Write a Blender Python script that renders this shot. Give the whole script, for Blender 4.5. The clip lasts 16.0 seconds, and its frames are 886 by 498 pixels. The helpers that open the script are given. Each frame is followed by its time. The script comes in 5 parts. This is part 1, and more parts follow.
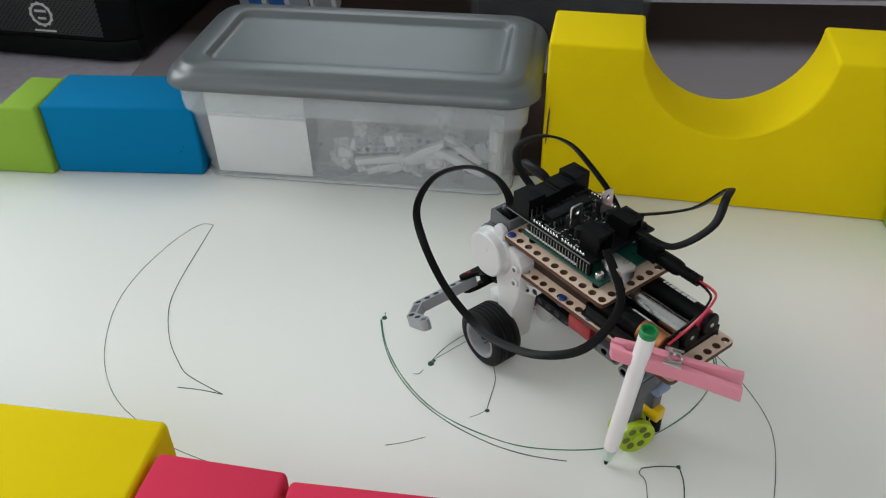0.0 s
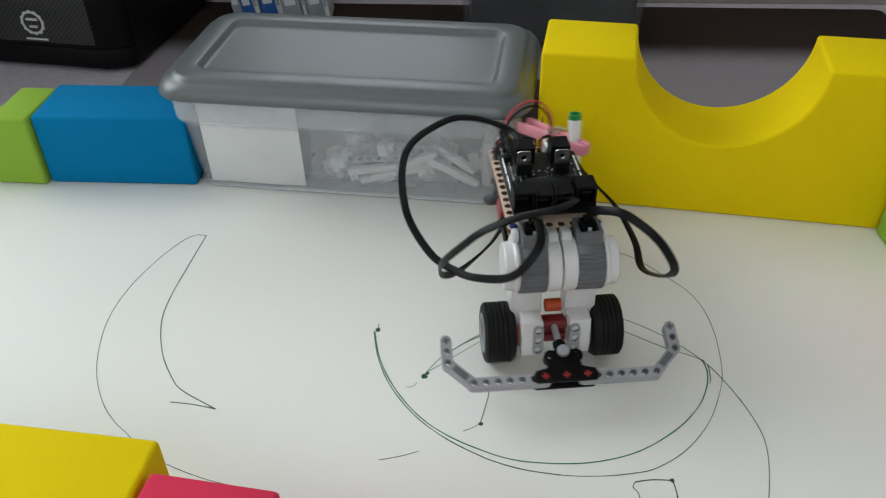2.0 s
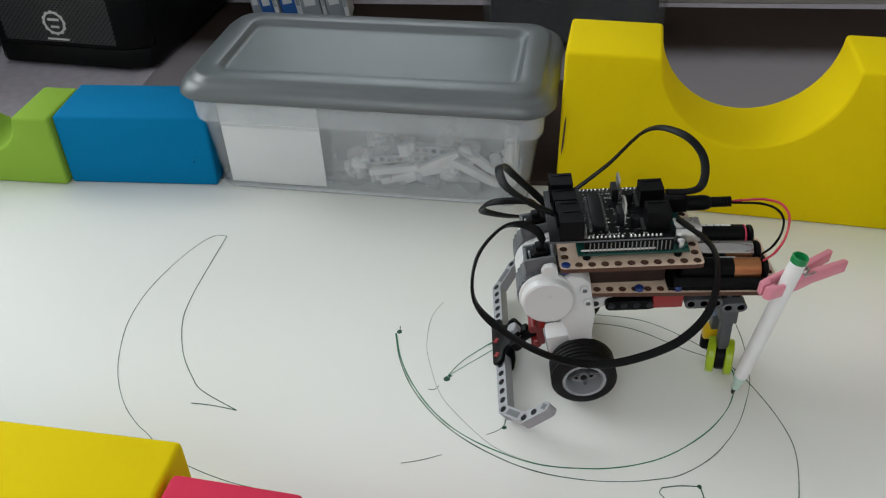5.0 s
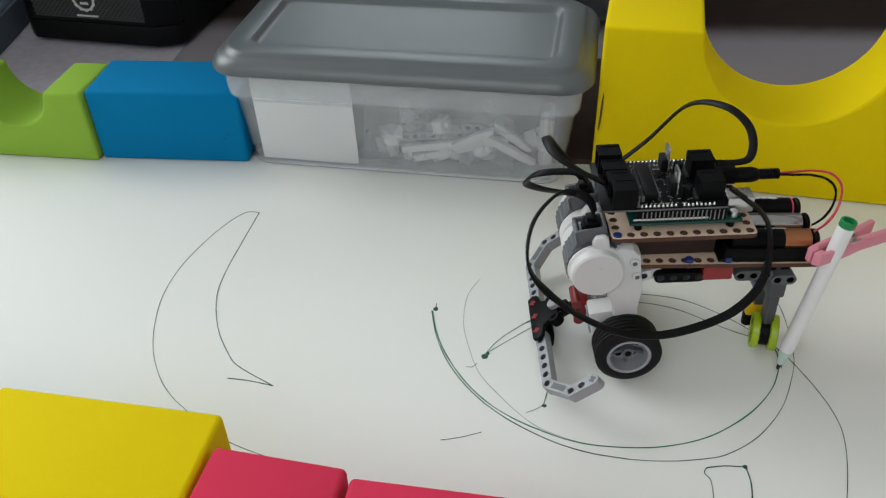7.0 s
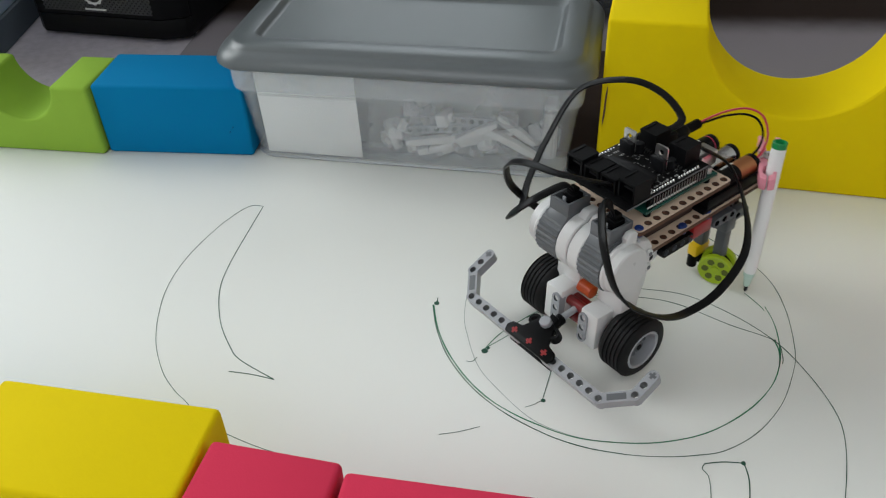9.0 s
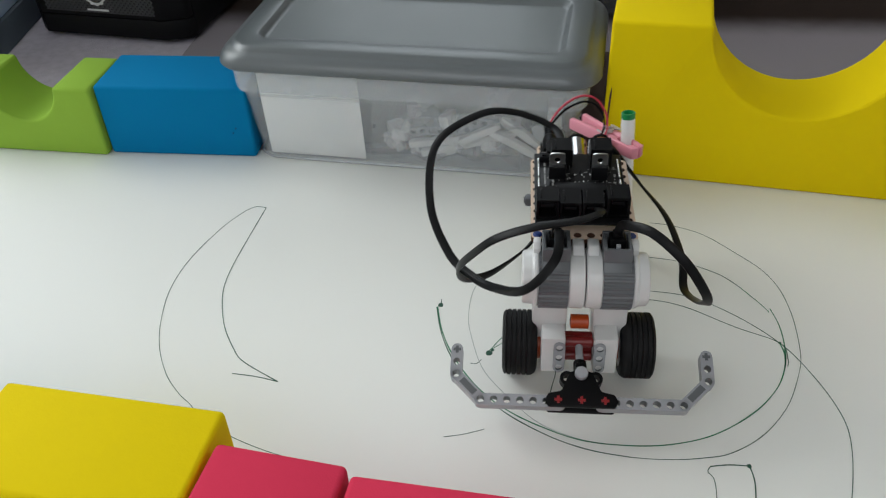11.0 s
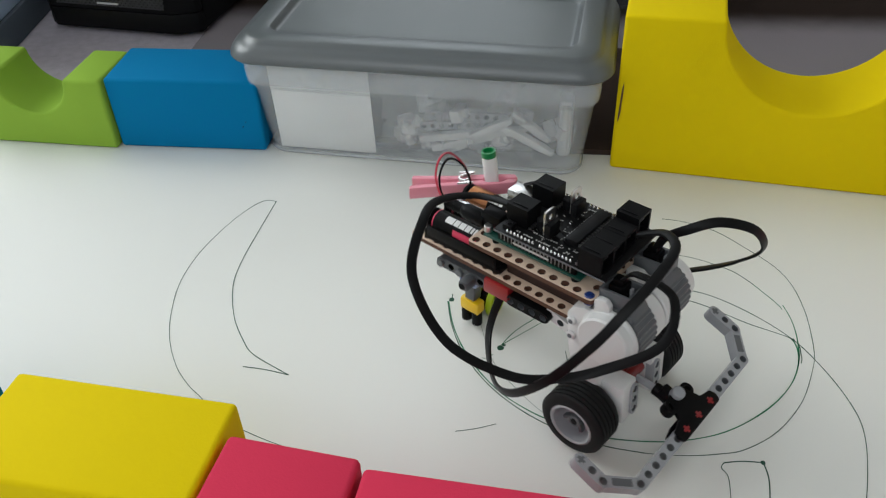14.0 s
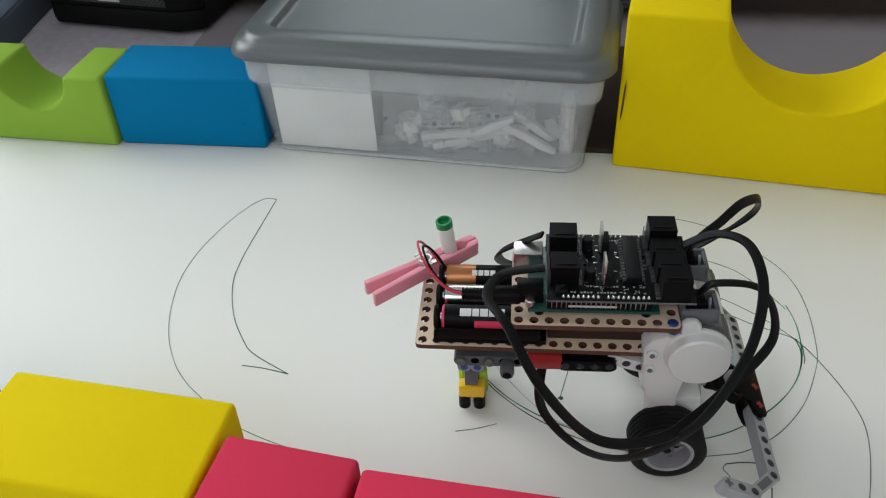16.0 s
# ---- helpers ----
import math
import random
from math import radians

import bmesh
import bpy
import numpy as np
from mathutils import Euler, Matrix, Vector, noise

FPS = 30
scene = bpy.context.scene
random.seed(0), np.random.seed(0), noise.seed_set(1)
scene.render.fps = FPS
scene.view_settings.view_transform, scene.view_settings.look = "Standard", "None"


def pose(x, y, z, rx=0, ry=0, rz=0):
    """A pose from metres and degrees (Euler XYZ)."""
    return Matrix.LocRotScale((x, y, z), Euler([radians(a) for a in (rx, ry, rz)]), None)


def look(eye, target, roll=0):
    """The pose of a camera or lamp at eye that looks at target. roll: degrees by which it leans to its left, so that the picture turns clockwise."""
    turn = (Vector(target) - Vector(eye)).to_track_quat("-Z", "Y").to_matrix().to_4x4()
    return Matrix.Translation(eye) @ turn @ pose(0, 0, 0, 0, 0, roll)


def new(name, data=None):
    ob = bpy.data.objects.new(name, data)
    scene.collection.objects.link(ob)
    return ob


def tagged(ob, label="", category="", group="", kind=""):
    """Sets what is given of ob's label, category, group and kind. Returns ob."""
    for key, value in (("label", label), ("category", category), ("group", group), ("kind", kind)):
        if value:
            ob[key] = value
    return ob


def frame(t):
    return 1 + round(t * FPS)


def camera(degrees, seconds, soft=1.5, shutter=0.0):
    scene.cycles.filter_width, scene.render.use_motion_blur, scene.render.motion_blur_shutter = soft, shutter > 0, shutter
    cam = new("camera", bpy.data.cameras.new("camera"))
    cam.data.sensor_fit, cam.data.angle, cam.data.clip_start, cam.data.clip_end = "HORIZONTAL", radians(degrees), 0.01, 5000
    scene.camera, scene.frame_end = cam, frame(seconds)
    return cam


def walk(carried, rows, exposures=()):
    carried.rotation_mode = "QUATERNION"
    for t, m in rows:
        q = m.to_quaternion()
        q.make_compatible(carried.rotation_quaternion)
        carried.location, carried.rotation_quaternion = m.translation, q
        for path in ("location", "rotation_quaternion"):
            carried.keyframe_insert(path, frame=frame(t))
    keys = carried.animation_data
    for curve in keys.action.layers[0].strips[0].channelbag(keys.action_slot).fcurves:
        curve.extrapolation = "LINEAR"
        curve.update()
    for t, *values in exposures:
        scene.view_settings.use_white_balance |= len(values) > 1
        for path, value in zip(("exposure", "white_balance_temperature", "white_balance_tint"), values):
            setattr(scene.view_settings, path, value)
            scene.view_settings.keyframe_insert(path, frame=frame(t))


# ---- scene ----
cam = camera(55.0, 16.0, soft=1.15, shutter=0.8)
PATH = [
    (0, (0.061, -0.557, 0.429), (-0.048, 1.031, -0.782), -0.8),
    (0.5, (0.062, -0.556, 0.429), (-0.049, 1.03, -0.784), -0.9),
    (1, (0.066, -0.555, 0.43), (-0.04, 1.03, -0.786), -0.9),
    (1.5, (0.065, -0.551, 0.435), (-0.029, 1.031, -0.785), -0.7),
    (2, (0.063, -0.55, 0.436), (-0.037, 1.037, -0.778), -0.9),
    (2.5, (0.059, -0.551, 0.434), (-0.049, 1.038, -0.775), -1.1),
    (3, (0.057, -0.552, 0.433), (-0.057, 1.039, -0.774), -1.1),
    (3.5, (0.056, -0.551, 0.435), (-0.064, 1.035, -0.778), -1.2),
    (6, (0.057, -0.544, 0.429), (-0.087, 1.043, -0.78), -1.5),
    (6.5, (0.049, -0.546, 0.426), (-0.103, 1.031, -0.795), -1.6),
    (7, (0.04, -0.545, 0.421), (-0.128, 1.021, -0.812), -1.8),
    (7.5, (0.041, -0.544, 0.423), (-0.148, 1.011, -0.82), -2.3),
    (8, (0.043, -0.544, 0.422), (-0.156, 1.009, -0.823), -2.3),
    (8.5, (0.046, -0.543, 0.423), (-0.153, 1.006, -0.826), -2.4),
    (9, (0.05, -0.543, 0.423), (-0.152, 1.006, -0.825), -2.5),
    (11.5, (0.046, -0.541, 0.423), (-0.157, 1.008, -0.825), -2.5),
    (12, (0.045, -0.542, 0.422), (-0.157, 1.009, -0.825), -2.5),
    (12.5, (0.044, -0.542, 0.421), (-0.161, 1.008, -0.826), -2.5),
    (13, (0.042, -0.541, 0.422), (-0.164, 1.005, -0.83), -2.5),
    (13.5, (0.042, -0.542, 0.42), (-0.167, 1.006, -0.829), -2.4),
    (14, (0.041, -0.542, 0.419), (-0.169, 1.005, -0.831), -2.3),
    (14.5, (0.042, -0.541, 0.418), (-0.173, 1.003, -0.834), -2.4),
    (15, (0.042, -0.541, 0.418), (-0.175, 1.003, -0.835), -2.3),
    (15.5, (0.045, -0.54, 0.418), (-0.176, 1.002, -0.836), -2.4),
    (16, (0.042, -0.539, 0.417), (-0.174, 1.005, -0.836), -2.3),
]
walk(cam, [(t, look(eye, target, roll)) for t, eye, target, roll in PATH])


def world_light():
    w = bpy.data.worlds.new("room_daylight")
    w.use_nodes = True
    scene.world = w
    nt = w.node_tree
    sky = nt.nodes.new("ShaderNodeTexSky")
    sky.sky_type = "NISHITA"
    sky.sun_disc = False
    sky.sun_elevation, sky.sun_rotation = radians(35), radians(-70)
    nt.links.new(sky.outputs[0], nt.nodes["Background"].inputs[0])
    nt.nodes["Background"].inputs[1].default_value = 0.1
    # daylight that comes in through three assumed windows of the room, out of view
    for name, eye, target, size, power, col in (
            ("window_light_left", (-1.93, 0.75, 1.35), (0.1, 0, 0), (1.6, 1.2), 34.0, (0.91, 0.98, 0.99)),
            ("window_light_back", (-0.45, -2.12, 1.7), (-0.05, 0, 0), (2.1, 1.1), 19.0, (0.94, 0.98, 0.98)),
            ("window_light_far", (-0.75, 2.32, 1.65), (0, 0, 0), (1.9, 1.2), 19.0, (0.91, 0.98, 0.99))):
        d = bpy.data.lights.new(name, "AREA")
        d.shape, d.size, d.size_y, d.energy, d.color = "RECTANGLE", size[0], size[1], power, col
        lamp = new(name, d)
        lamp.matrix_world = look(eye, target)


world_light()
scene.view_settings.exposure = 0.0

MM = 0.001


# ---- materials ----
def mat(name, col, rough=0.5, metal=0.0, var=0.06, scale=40.0, bump=0.0, bump_scale=300.0, spec=0.5, coat=0.0, stain=0.0):
    """A principled surface with uneven tone at two scales and a fine relief."""
    m = bpy.data.materials.new(name)
    m.use_nodes = True
    nt = m.node_tree
    p = nt.nodes["Principled BSDF"]
    p.inputs["Roughness"].default_value, p.inputs["Metallic"].default_value = rough, metal
    p.inputs["Specular IOR Level"].default_value, p.inputs["Coat Weight"].default_value = spec, coat
    tc = nt.nodes.new("ShaderNodeTexCoord")
    big, fine = nt.nodes.new("ShaderNodeTexNoise"), nt.nodes.new("ShaderNodeTexNoise")
    big.inputs["Scale"].default_value, big.inputs["Detail"].default_value = scale, 4
    fine.inputs["Scale"].default_value, fine.inputs["Detail"].default_value = bump_scale, 3
    for n in (big, fine):
        nt.links.new(tc.outputs["Object"], n.inputs["Vector"])
    mixn = nt.nodes.new("ShaderNodeMix")
    mixn.data_type = "RGBA"
    mixn.inputs[6].default_value = (*[c * (1 - var) for c in col], 1)
    mixn.inputs[7].default_value = (*[min(1, c * (1 + var)) for c in col], 1)
    add = nt.nodes.new("ShaderNodeMath")
    add.operation = "MULTIPLY_ADD"
    add.inputs[1].default_value, add.inputs[2].default_value = 0.35, 0.0
    nt.links.new(fine.outputs[0], add.inputs[0])
    add2 = nt.nodes.new("ShaderNodeMath")
    add2.operation = "MULTIPLY_ADD"
    add2.inputs[1].default_value = 0.65
    nt.links.new(big.outputs[0], add2.inputs[0])
    nt.links.new(add.outputs[0], add2.inputs[2])
    nt.links.new(add2.outputs[0], mixn.inputs[0])
    nt.links.new(mixn.outputs[2], p.inputs["Base Color"])
    if stain:
        r = nt.nodes.new("ShaderNodeMapRange")
        r.inputs[3].default_value, r.inputs[4].default_value = rough - stain, rough + stain
        nt.links.new(big.outputs[0], r.inputs[0])
        nt.links.new(r.outputs[0], p.inputs["Roughness"])
    if bump:
        b = nt.nodes.new("ShaderNodeBump")
        b.inputs["Strength"].default_value, b.inputs["Distance"].default_value = bump, 0.0006
        nt.links.new(fine.outputs[0], b.inputs["Height"])
        nt.links.new(b.outputs[0], p.inputs["Normal"])
    return m


def clear_mat(name, col, see, rough=0.25):
    """Milky see-through plastic: part of the light goes straight on, the rest is scattered."""
    m = bpy.data.materials.new(name)
    m.use_nodes = True
    nt = m.node_tree
    p = nt.nodes["Principled BSDF"]
    p.inputs["Base Color"].default_value, p.inputs["Roughness"].default_value = (*col, 1), rough
    tr, mx = nt.nodes.new("ShaderNodeBsdfTransparent"), nt.nodes.new("ShaderNodeMixShader")
    n, r = nt.nodes.new("ShaderNodeTexNoise"), nt.nodes.new("ShaderNodeMapRange")
    tc = nt.nodes.new("ShaderNodeTexCoord")
    n.inputs["Scale"].default_value = 22
    nt.links.new(tc.outputs["Object"], n.inputs["Vector"])
    nt.links.new(n.outputs[0], r.inputs[0])
    r.inputs[3].default_value, r.inputs[4].default_value = see + 0.08, see - 0.08
    nt.links.new(r.outputs[0], mx.inputs[0])
    nt.links.new(p.outputs[0], mx.inputs[1])
    nt.links.new(tr.outputs[0], mx.inputs[2])
    nt.links.new(mx.outputs[0], nt.nodes["Material Output"].inputs[0])
    return m


def wood_mat(name, a, b, scale=1.0, rough=0.6):
    m = mat(name, a, rough, var=0.0, bump=0.1, bump_scale=500)
    nt = m.node_tree
    p = nt.nodes["Principled BSDF"]
    tc, mp = nt.nodes.new("ShaderNodeTexCoord"), nt.nodes.new("ShaderNodeMapping")
    mp.inputs["Scale"].default_value = (3 * scale, 40 * scale, 40 * scale)
    n, r = nt.nodes.new("ShaderNodeTexNoise"), nt.nodes.new("ShaderNodeMix")
    n.inputs["Scale"].default_value, n.inputs["Detail"].default_value = 4, 8
    r.data_type = "RGBA"
    r.inputs[6].default_value, r.inputs[7].default_value = (*a, 1), (*b, 1)
    nt.links.new(tc.outputs["Object"], mp.inputs[0])
    nt.links.new(mp.outputs[0], n.inputs["Vector"])
    nt.links.new(n.outputs[0], r.inputs[0])
    nt.links.new(r.outputs[2], p.inputs["Base Color"])
    return m


PAPER = mat("white_paper", (0.79, 0.80, 0.765), 0.55, var=0.02, scale=3, bump=0.05, bump_scale=900, stain=0.1)
CARPET = mat("grey_carpet", (0.47, 0.435, 0.485), 0.95, var=0.35, scale=90, bump=1.0, bump_scale=700, spec=0.1)
WALL = mat("white_wall_paint", (0.75, 0.74, 0.71), 0.8, var=0.03, scale=3)
F_YELLOW = mat("yellow_foam", (0.77, 0.585, 0.003), 0.8, var=0.03, scale=14, bump=0.25, bump_scale=900, spec=0.08)
F_BLUE = mat("blue_foam", (0.001, 0.185, 0.40), 0.8, var=0.05, scale=14, bump=0.25, bump_scale=900, spec=0.08)
F_GREEN = mat("lime_foam", (0.275, 0.46, 0.055), 0.8, var=0.04, scale=14, bump=0.25, bump_scale=900, spec=0.1)
F_RED = mat("crimson_foam", (0.62, 0.036, 0.085), 0.8, var=0.04, scale=14, bump=0.25, bump_scale=900, spec=0.1)
LID = mat("grey_lid_plastic", (0.098, 0.112, 0.118), 0.38, spec=0.8, var=0.07, scale=18, bump=0.12, bump_scale=1400, stain=0.08)
BOXPLASTIC = clear_mat("milky_clear_plastic", (0.78, 0.83, 0.87), 0.82, 0.18)
RIM_PL = clear_mat("thick_rim_plastic", (0.50, 0.53, 0.55), 0.42, 0.2)
MILKY = clear_mat("milky_band_plastic", (0.76, 0.80, 0.84), 0.74, 0.2)
BAG = clear_mat("bag_film", (0.92, 0.93, 0.94), 0.74, 0.12)
CARD = mat("white_card", (0.82, 0.82, 0.80), 0.6, var=0.02, scale=10)
WHITE_PL = mat("white_abs_plastic", (0.65, 0.65, 0.645), 0.3, var=0.03, scale=60, stain=0.06)
LGREY = mat("light_grey_abs", (0.31, 0.32, 0.34), 0.33, var=0.04, scale=60, stain=0.06)
MGREY = mat("mid_grey_abs", (0.105, 0.112, 0.12), 0.38, var=0.05, scale=60, stain=0.06)
DGREY = mat("dark_grey_abs", (0.075, 0.08, 0.088), 0.4, var=0.06, scale=60, stain=0.06)
BLACK = mat("black_plastic", (0.0035, 0.0035, 0.004), 0.42, var=0.2, scale=80, stain=0.08, spec=0.1)
CABLE = mat("black_cable_sheath", (0.005, 0.005, 0.0055), 0.4, var=0.1, scale=80, stain=0.06, spec=0.13)
RUBBER = mat("black_tyre_rubber", (0.007, 0.007, 0.0075), 0.6, var=0.15, scale=60, bump=0.2, bump_scale=800, spec=0.2)
RED_PL = mat("red_abs", (0.28, 0.014, 0.016), 0.32, var=0.05, scale=60)
DRED_PL = mat("dark_red_abs", (0.17, 0.012, 0.012), 0.3, var=0.05, scale=60)
ORANGE_PL = mat("orange_abs", (0.40, 0.055, 0.008), 0.35, var=0.05, scale=60)
LIME_PL = mat("lime_abs", (0.36, 0.50, 0.012), 0.32, var=0.05, scale=60)
YEL_PL = mat("yellow_abs", (0.78, 0.50, 0.01), 0.32, var=0.05, scale=60)
BLUE_PL = mat("blue_pin_plastic", (0.012, 0.035, 0.17), 0.35, var=0.08, scale=60)
SLATE_PL = mat("slate_blue_plastic", (0.20, 0.26, 0.38), 0.35, var=0.05, scale=60)
PLY = wood_mat("birch_plywood", (0.62, 0.46, 0.34), (0.74, 0.58, 0.46), 1.0)
CHAR = mat("laser_burnt_edge", (0.085, 0.035, 0.018), 0.7, var=0.4, scale=120)
PCB_BLACK = mat("black_circuit_board", (0.0045, 0.0045, 0.005), 0.36, var=0.3, scale=250, stain=0.08, spec=0.14)
PCB_TEAL = mat("teal_circuit_board", (0.008, 0.06, 0.045), 0.3, var=0.3, scale=200, stain=0.08)
SOLDER = mat("solder_metal", (0.75, 0.75, 0.74), 0.25, metal=1.0, var=0.05)
STEEL = mat("brushed_steel", (0.62, 0.61, 0.60), 0.3, metal=1.0, var=0.08, scale=120, stain=0.08)
SILK = mat("white_silkscreen", (0.65, 0.65, 0.63), 0.6, var=0.05)
PRINT = mat("worn_board_print", (0.34, 0.34, 0.33), 0.6, var=0.3, scale=300)
DULL_METAL = mat("dull_tinned_metal", (0.3, 0.3, 0.3), 0.4, metal=1.0, var=0.1)
CHIP = mat("chip_epoxy", (0.006, 0.006, 0.007), 0.45, var=0.1, scale=200, spec=0.16)
COPPER = mat("copper_battery_sleeve", (0.47, 0.20, 0.085), 0.38, metal=0.85, var=0.06, scale=60)
SILVER = mat("silver_battery_sleeve", (0.5, 0.5, 0.5), 0.2, metal=1.0, var=0.08, scale=60)
WHITE_INK = mat("white_print", (0.75, 0.75, 0.74), 0.45, var=0.03)
PINK_INK = mat("pink_print", (0.60, 0.04, 0.10), 0.45, var=0.03)
PINK = mat("pink_clothespin_plastic", (0.74, 0.27, 0.34), 0.45, var=0.05, scale=60, stain=0.06)
PEN_WHITE = mat("pen_white_plastic", (0.80, 0.80, 0.79), 0.35, var=0.03, scale=60)
PEN_GREEN = mat("pen_green_plastic", (0.005, 0.22, 0.06), 0.4, var=0.06, scale=60)
PEN_CONE = mat("pen_mint_cone", (0.50, 0.66, 0.58), 0.35, var=0.05)
NIB = mat("black_felt_nib", (0.01, 0.012, 0.012), 0.8)
INK = mat("green_black_ink", (0.014, 0.075, 0.045), 0.6, var=0.25, scale=200)
INK_FAINT = mat("faint_grey_ink", (0.34, 0.38, 0.35), 0.6, var=0.2, scale=200)
INK_GREEN = mat("green_ink", (0.01, 0.17, 0.075), 0.6, var=0.25, scale=200)
WIRE_RED = mat("red_wire", (0.50, 0.03, 0.06), 0.4)
CASE = mat("black_case_paint", (0.005, 0.005, 0.0055), 0.45, var=0.1, scale=20, stain=0.06, spec=0.15)
CASE_GRILL = mat("dark_grille", (0.05, 0.05, 0.053), 0.5, var=0.2, scale=200)
BADGE = mat("silver_badge", (0.6, 0.6, 0.6), 0.4, var=0.03)
MAT_BROWN = mat("dark_brown_fabric", (0.055, 0.038, 0.032), 0.9, var=0.25, scale=60, bump=0.6, bump_scale=500, spec=0.1)


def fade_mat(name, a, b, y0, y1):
    """Fabric with floor shade painted in: tone a fades to tone b between two distances from its middle line."""
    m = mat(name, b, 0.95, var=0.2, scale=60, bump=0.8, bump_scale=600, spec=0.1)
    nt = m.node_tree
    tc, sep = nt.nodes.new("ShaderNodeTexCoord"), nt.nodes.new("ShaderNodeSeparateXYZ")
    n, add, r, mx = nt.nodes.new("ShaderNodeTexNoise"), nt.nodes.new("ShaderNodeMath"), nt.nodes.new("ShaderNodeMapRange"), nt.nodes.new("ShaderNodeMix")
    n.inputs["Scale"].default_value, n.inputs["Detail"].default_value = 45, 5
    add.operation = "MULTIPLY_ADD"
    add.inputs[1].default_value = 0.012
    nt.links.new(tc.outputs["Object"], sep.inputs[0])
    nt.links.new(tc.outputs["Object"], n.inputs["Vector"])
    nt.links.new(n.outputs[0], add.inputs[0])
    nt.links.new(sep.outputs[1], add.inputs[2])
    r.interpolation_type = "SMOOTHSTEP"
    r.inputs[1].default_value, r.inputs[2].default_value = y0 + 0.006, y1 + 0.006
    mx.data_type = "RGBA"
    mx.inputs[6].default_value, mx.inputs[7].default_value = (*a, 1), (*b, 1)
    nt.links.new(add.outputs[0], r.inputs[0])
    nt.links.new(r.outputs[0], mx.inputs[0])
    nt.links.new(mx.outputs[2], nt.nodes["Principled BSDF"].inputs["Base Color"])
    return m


# carpet tone in front to near-black behind: shade painted into the mat
MAT_SHADED = fade_mat("shaded_brown_fabric", (0.26, 0.235, 0.255), (0.035, 0.024, 0.02), -0.035, 0.03)
WOOD_DARK = wood_mat("brown_wood", (0.10, 0.055, 0.035), (0.16, 0.09, 0.06), 0.4)
PANEL_BLUEWHITE = mat("pale_blue_panel", (0.38, 0.49, 0.66), 0.5, var=0.03, scale=10)
PANEL_GREY = mat("dark_slate_plinth", (0.07, 0.09, 0.115), 0.6, var=0.08, scale=20)
PANEL_TAUPE = mat("grey_brown_panel", (0.27, 0.25, 0.225), 0.6, var=0.06, scale=12)
BOOK_BLUE = mat("blue_cover", (0.03, 0.12, 0.38), 0.4)
BOOK_WHITE = mat("white_cover", (0.62, 0.64, 0.66), 0.45)
BOOK_GREY = mat("grey_cover", (0.30, 0.33, 0.36), 0.45)


# ---- mesh helpers ----
def finish(name, bm, material, parent=None, smooth=30, mats=()):
    me = bpy.data.meshes.new(name)
    bmesh.ops.recalc_face_normals(bm, faces=bm.faces)
    bm.to_mesh(me)
    bm.free()
    for m in (material, *mats):
        me.materials.append(m)
    if smooth:
        me.shade_smooth()
        me.set_sharp_from_angle(angle=radians(smooth))
    ob = new(name, me)
    if parent:
        ob.parent = parent
    return ob


def part(name, bm, material, parent, label="", mats=(), smooth=30):
    ob = finish(name, bm, material, parent, smooth, mats)
    return tagged(ob, label) if label else ob


def thing(name, label, category, group="", kind=""):
    e = new(name)
    e.empty_display_size = 0.02
    return tagged(e, label, category, group, kind)


def box(bm, x0, x1, y0, y1, z0, z1, bev=0.0, seg=2, m=None, mi=0):
    """A box between two corners, with rounded edges."""
    t = bmesh.new()
    bmesh.ops.create_cube(t, size=1.0)
    for v in t.verts:
        v.co = ((x0 + x1) / 2 + v.co.x * (x1 - x0), (y0 + y1) / 2 + v.co.y * (y1 - y0), (z0 + z1) / 2 + v.co.z * (z1 - z0))
    if bev:
        bmesh.ops.bevel(t, geom=list(t.edges), offset=bev, segments=seg, affect="EDGES", profile=0.5)
    return join(bm, t, m, mi)


def join(bm, t, m=None, mi=0):
    if m is not None:
        bmesh.ops.transform(t, matrix=m, verts=t.verts)
    mp = {v: bm.verts.new(v.co) for v in t.verts}
    for f in t.faces:
        try:
            g = bm.faces.new([mp[v] for v in f.verts])
            g.material_index = mi if mi else f.material_index
        except ValueError:
            pass
    t.free()
    return bm


AXES = {"z": Matrix(), "x": Matrix.Rotation(radians(90), 4, "Y"), "y": Matrix.Rotation(radians(-90), 4, "X")}


def lathe(bm, profile, axis="z", at=(0, 0, 0), n=32, mi=0, close=True, m=None):
    """Turns a profile of (radius, height) about an axis through the point at."""
    t = bmesh.new()
    rings = []
    for r, h in profile:
        if r < 1e-7:
            rings.append([t.verts.new((0, 0, h))])
        else:
            rings.append([t.verts.new((r * math.cos(2 * math.pi * k / n), r * math.sin(2 * math.pi * k / n), h)) for k in range(n)])
    for a, b in zip(rings, rings[1:]):
        for k in range(n):
            j = (k + 1) % n
            q = [a[k % len(a)], a[j % len(a)], b[j % len(b)], b[k % len(b)]]
            q = list(dict.fromkeys(q))
            if len(q) > 2:
                t.faces.new(q)
    if close:
        for ring in (rings[0], rings[-1]):
            if len(ring) > 2:
                t.faces.new(ring)
    full = Matrix.Translation(at) @ AXES[axis]
    return join(bm, t, m @ full if m is not None else full, mi)


def cyl(bm, r, a, b, n=20, bev=0.0, mi=0):
    """A cylinder from point a to point b, with softened rims."""
    a, b = Vector(a), Vector(b)
    length = (b - a).length
    prof = [(r - bev, 0), (r, bev), (r, length - bev), (r - bev, length)] if bev else [(r, 0), (r, length)]
    m = Matrix.Translation(a) @ (b - a).to_track_quat("Z", "Y").to_matrix().to_4x4()
    return lathe(bm, prof, n=n, mi=mi, m=m)


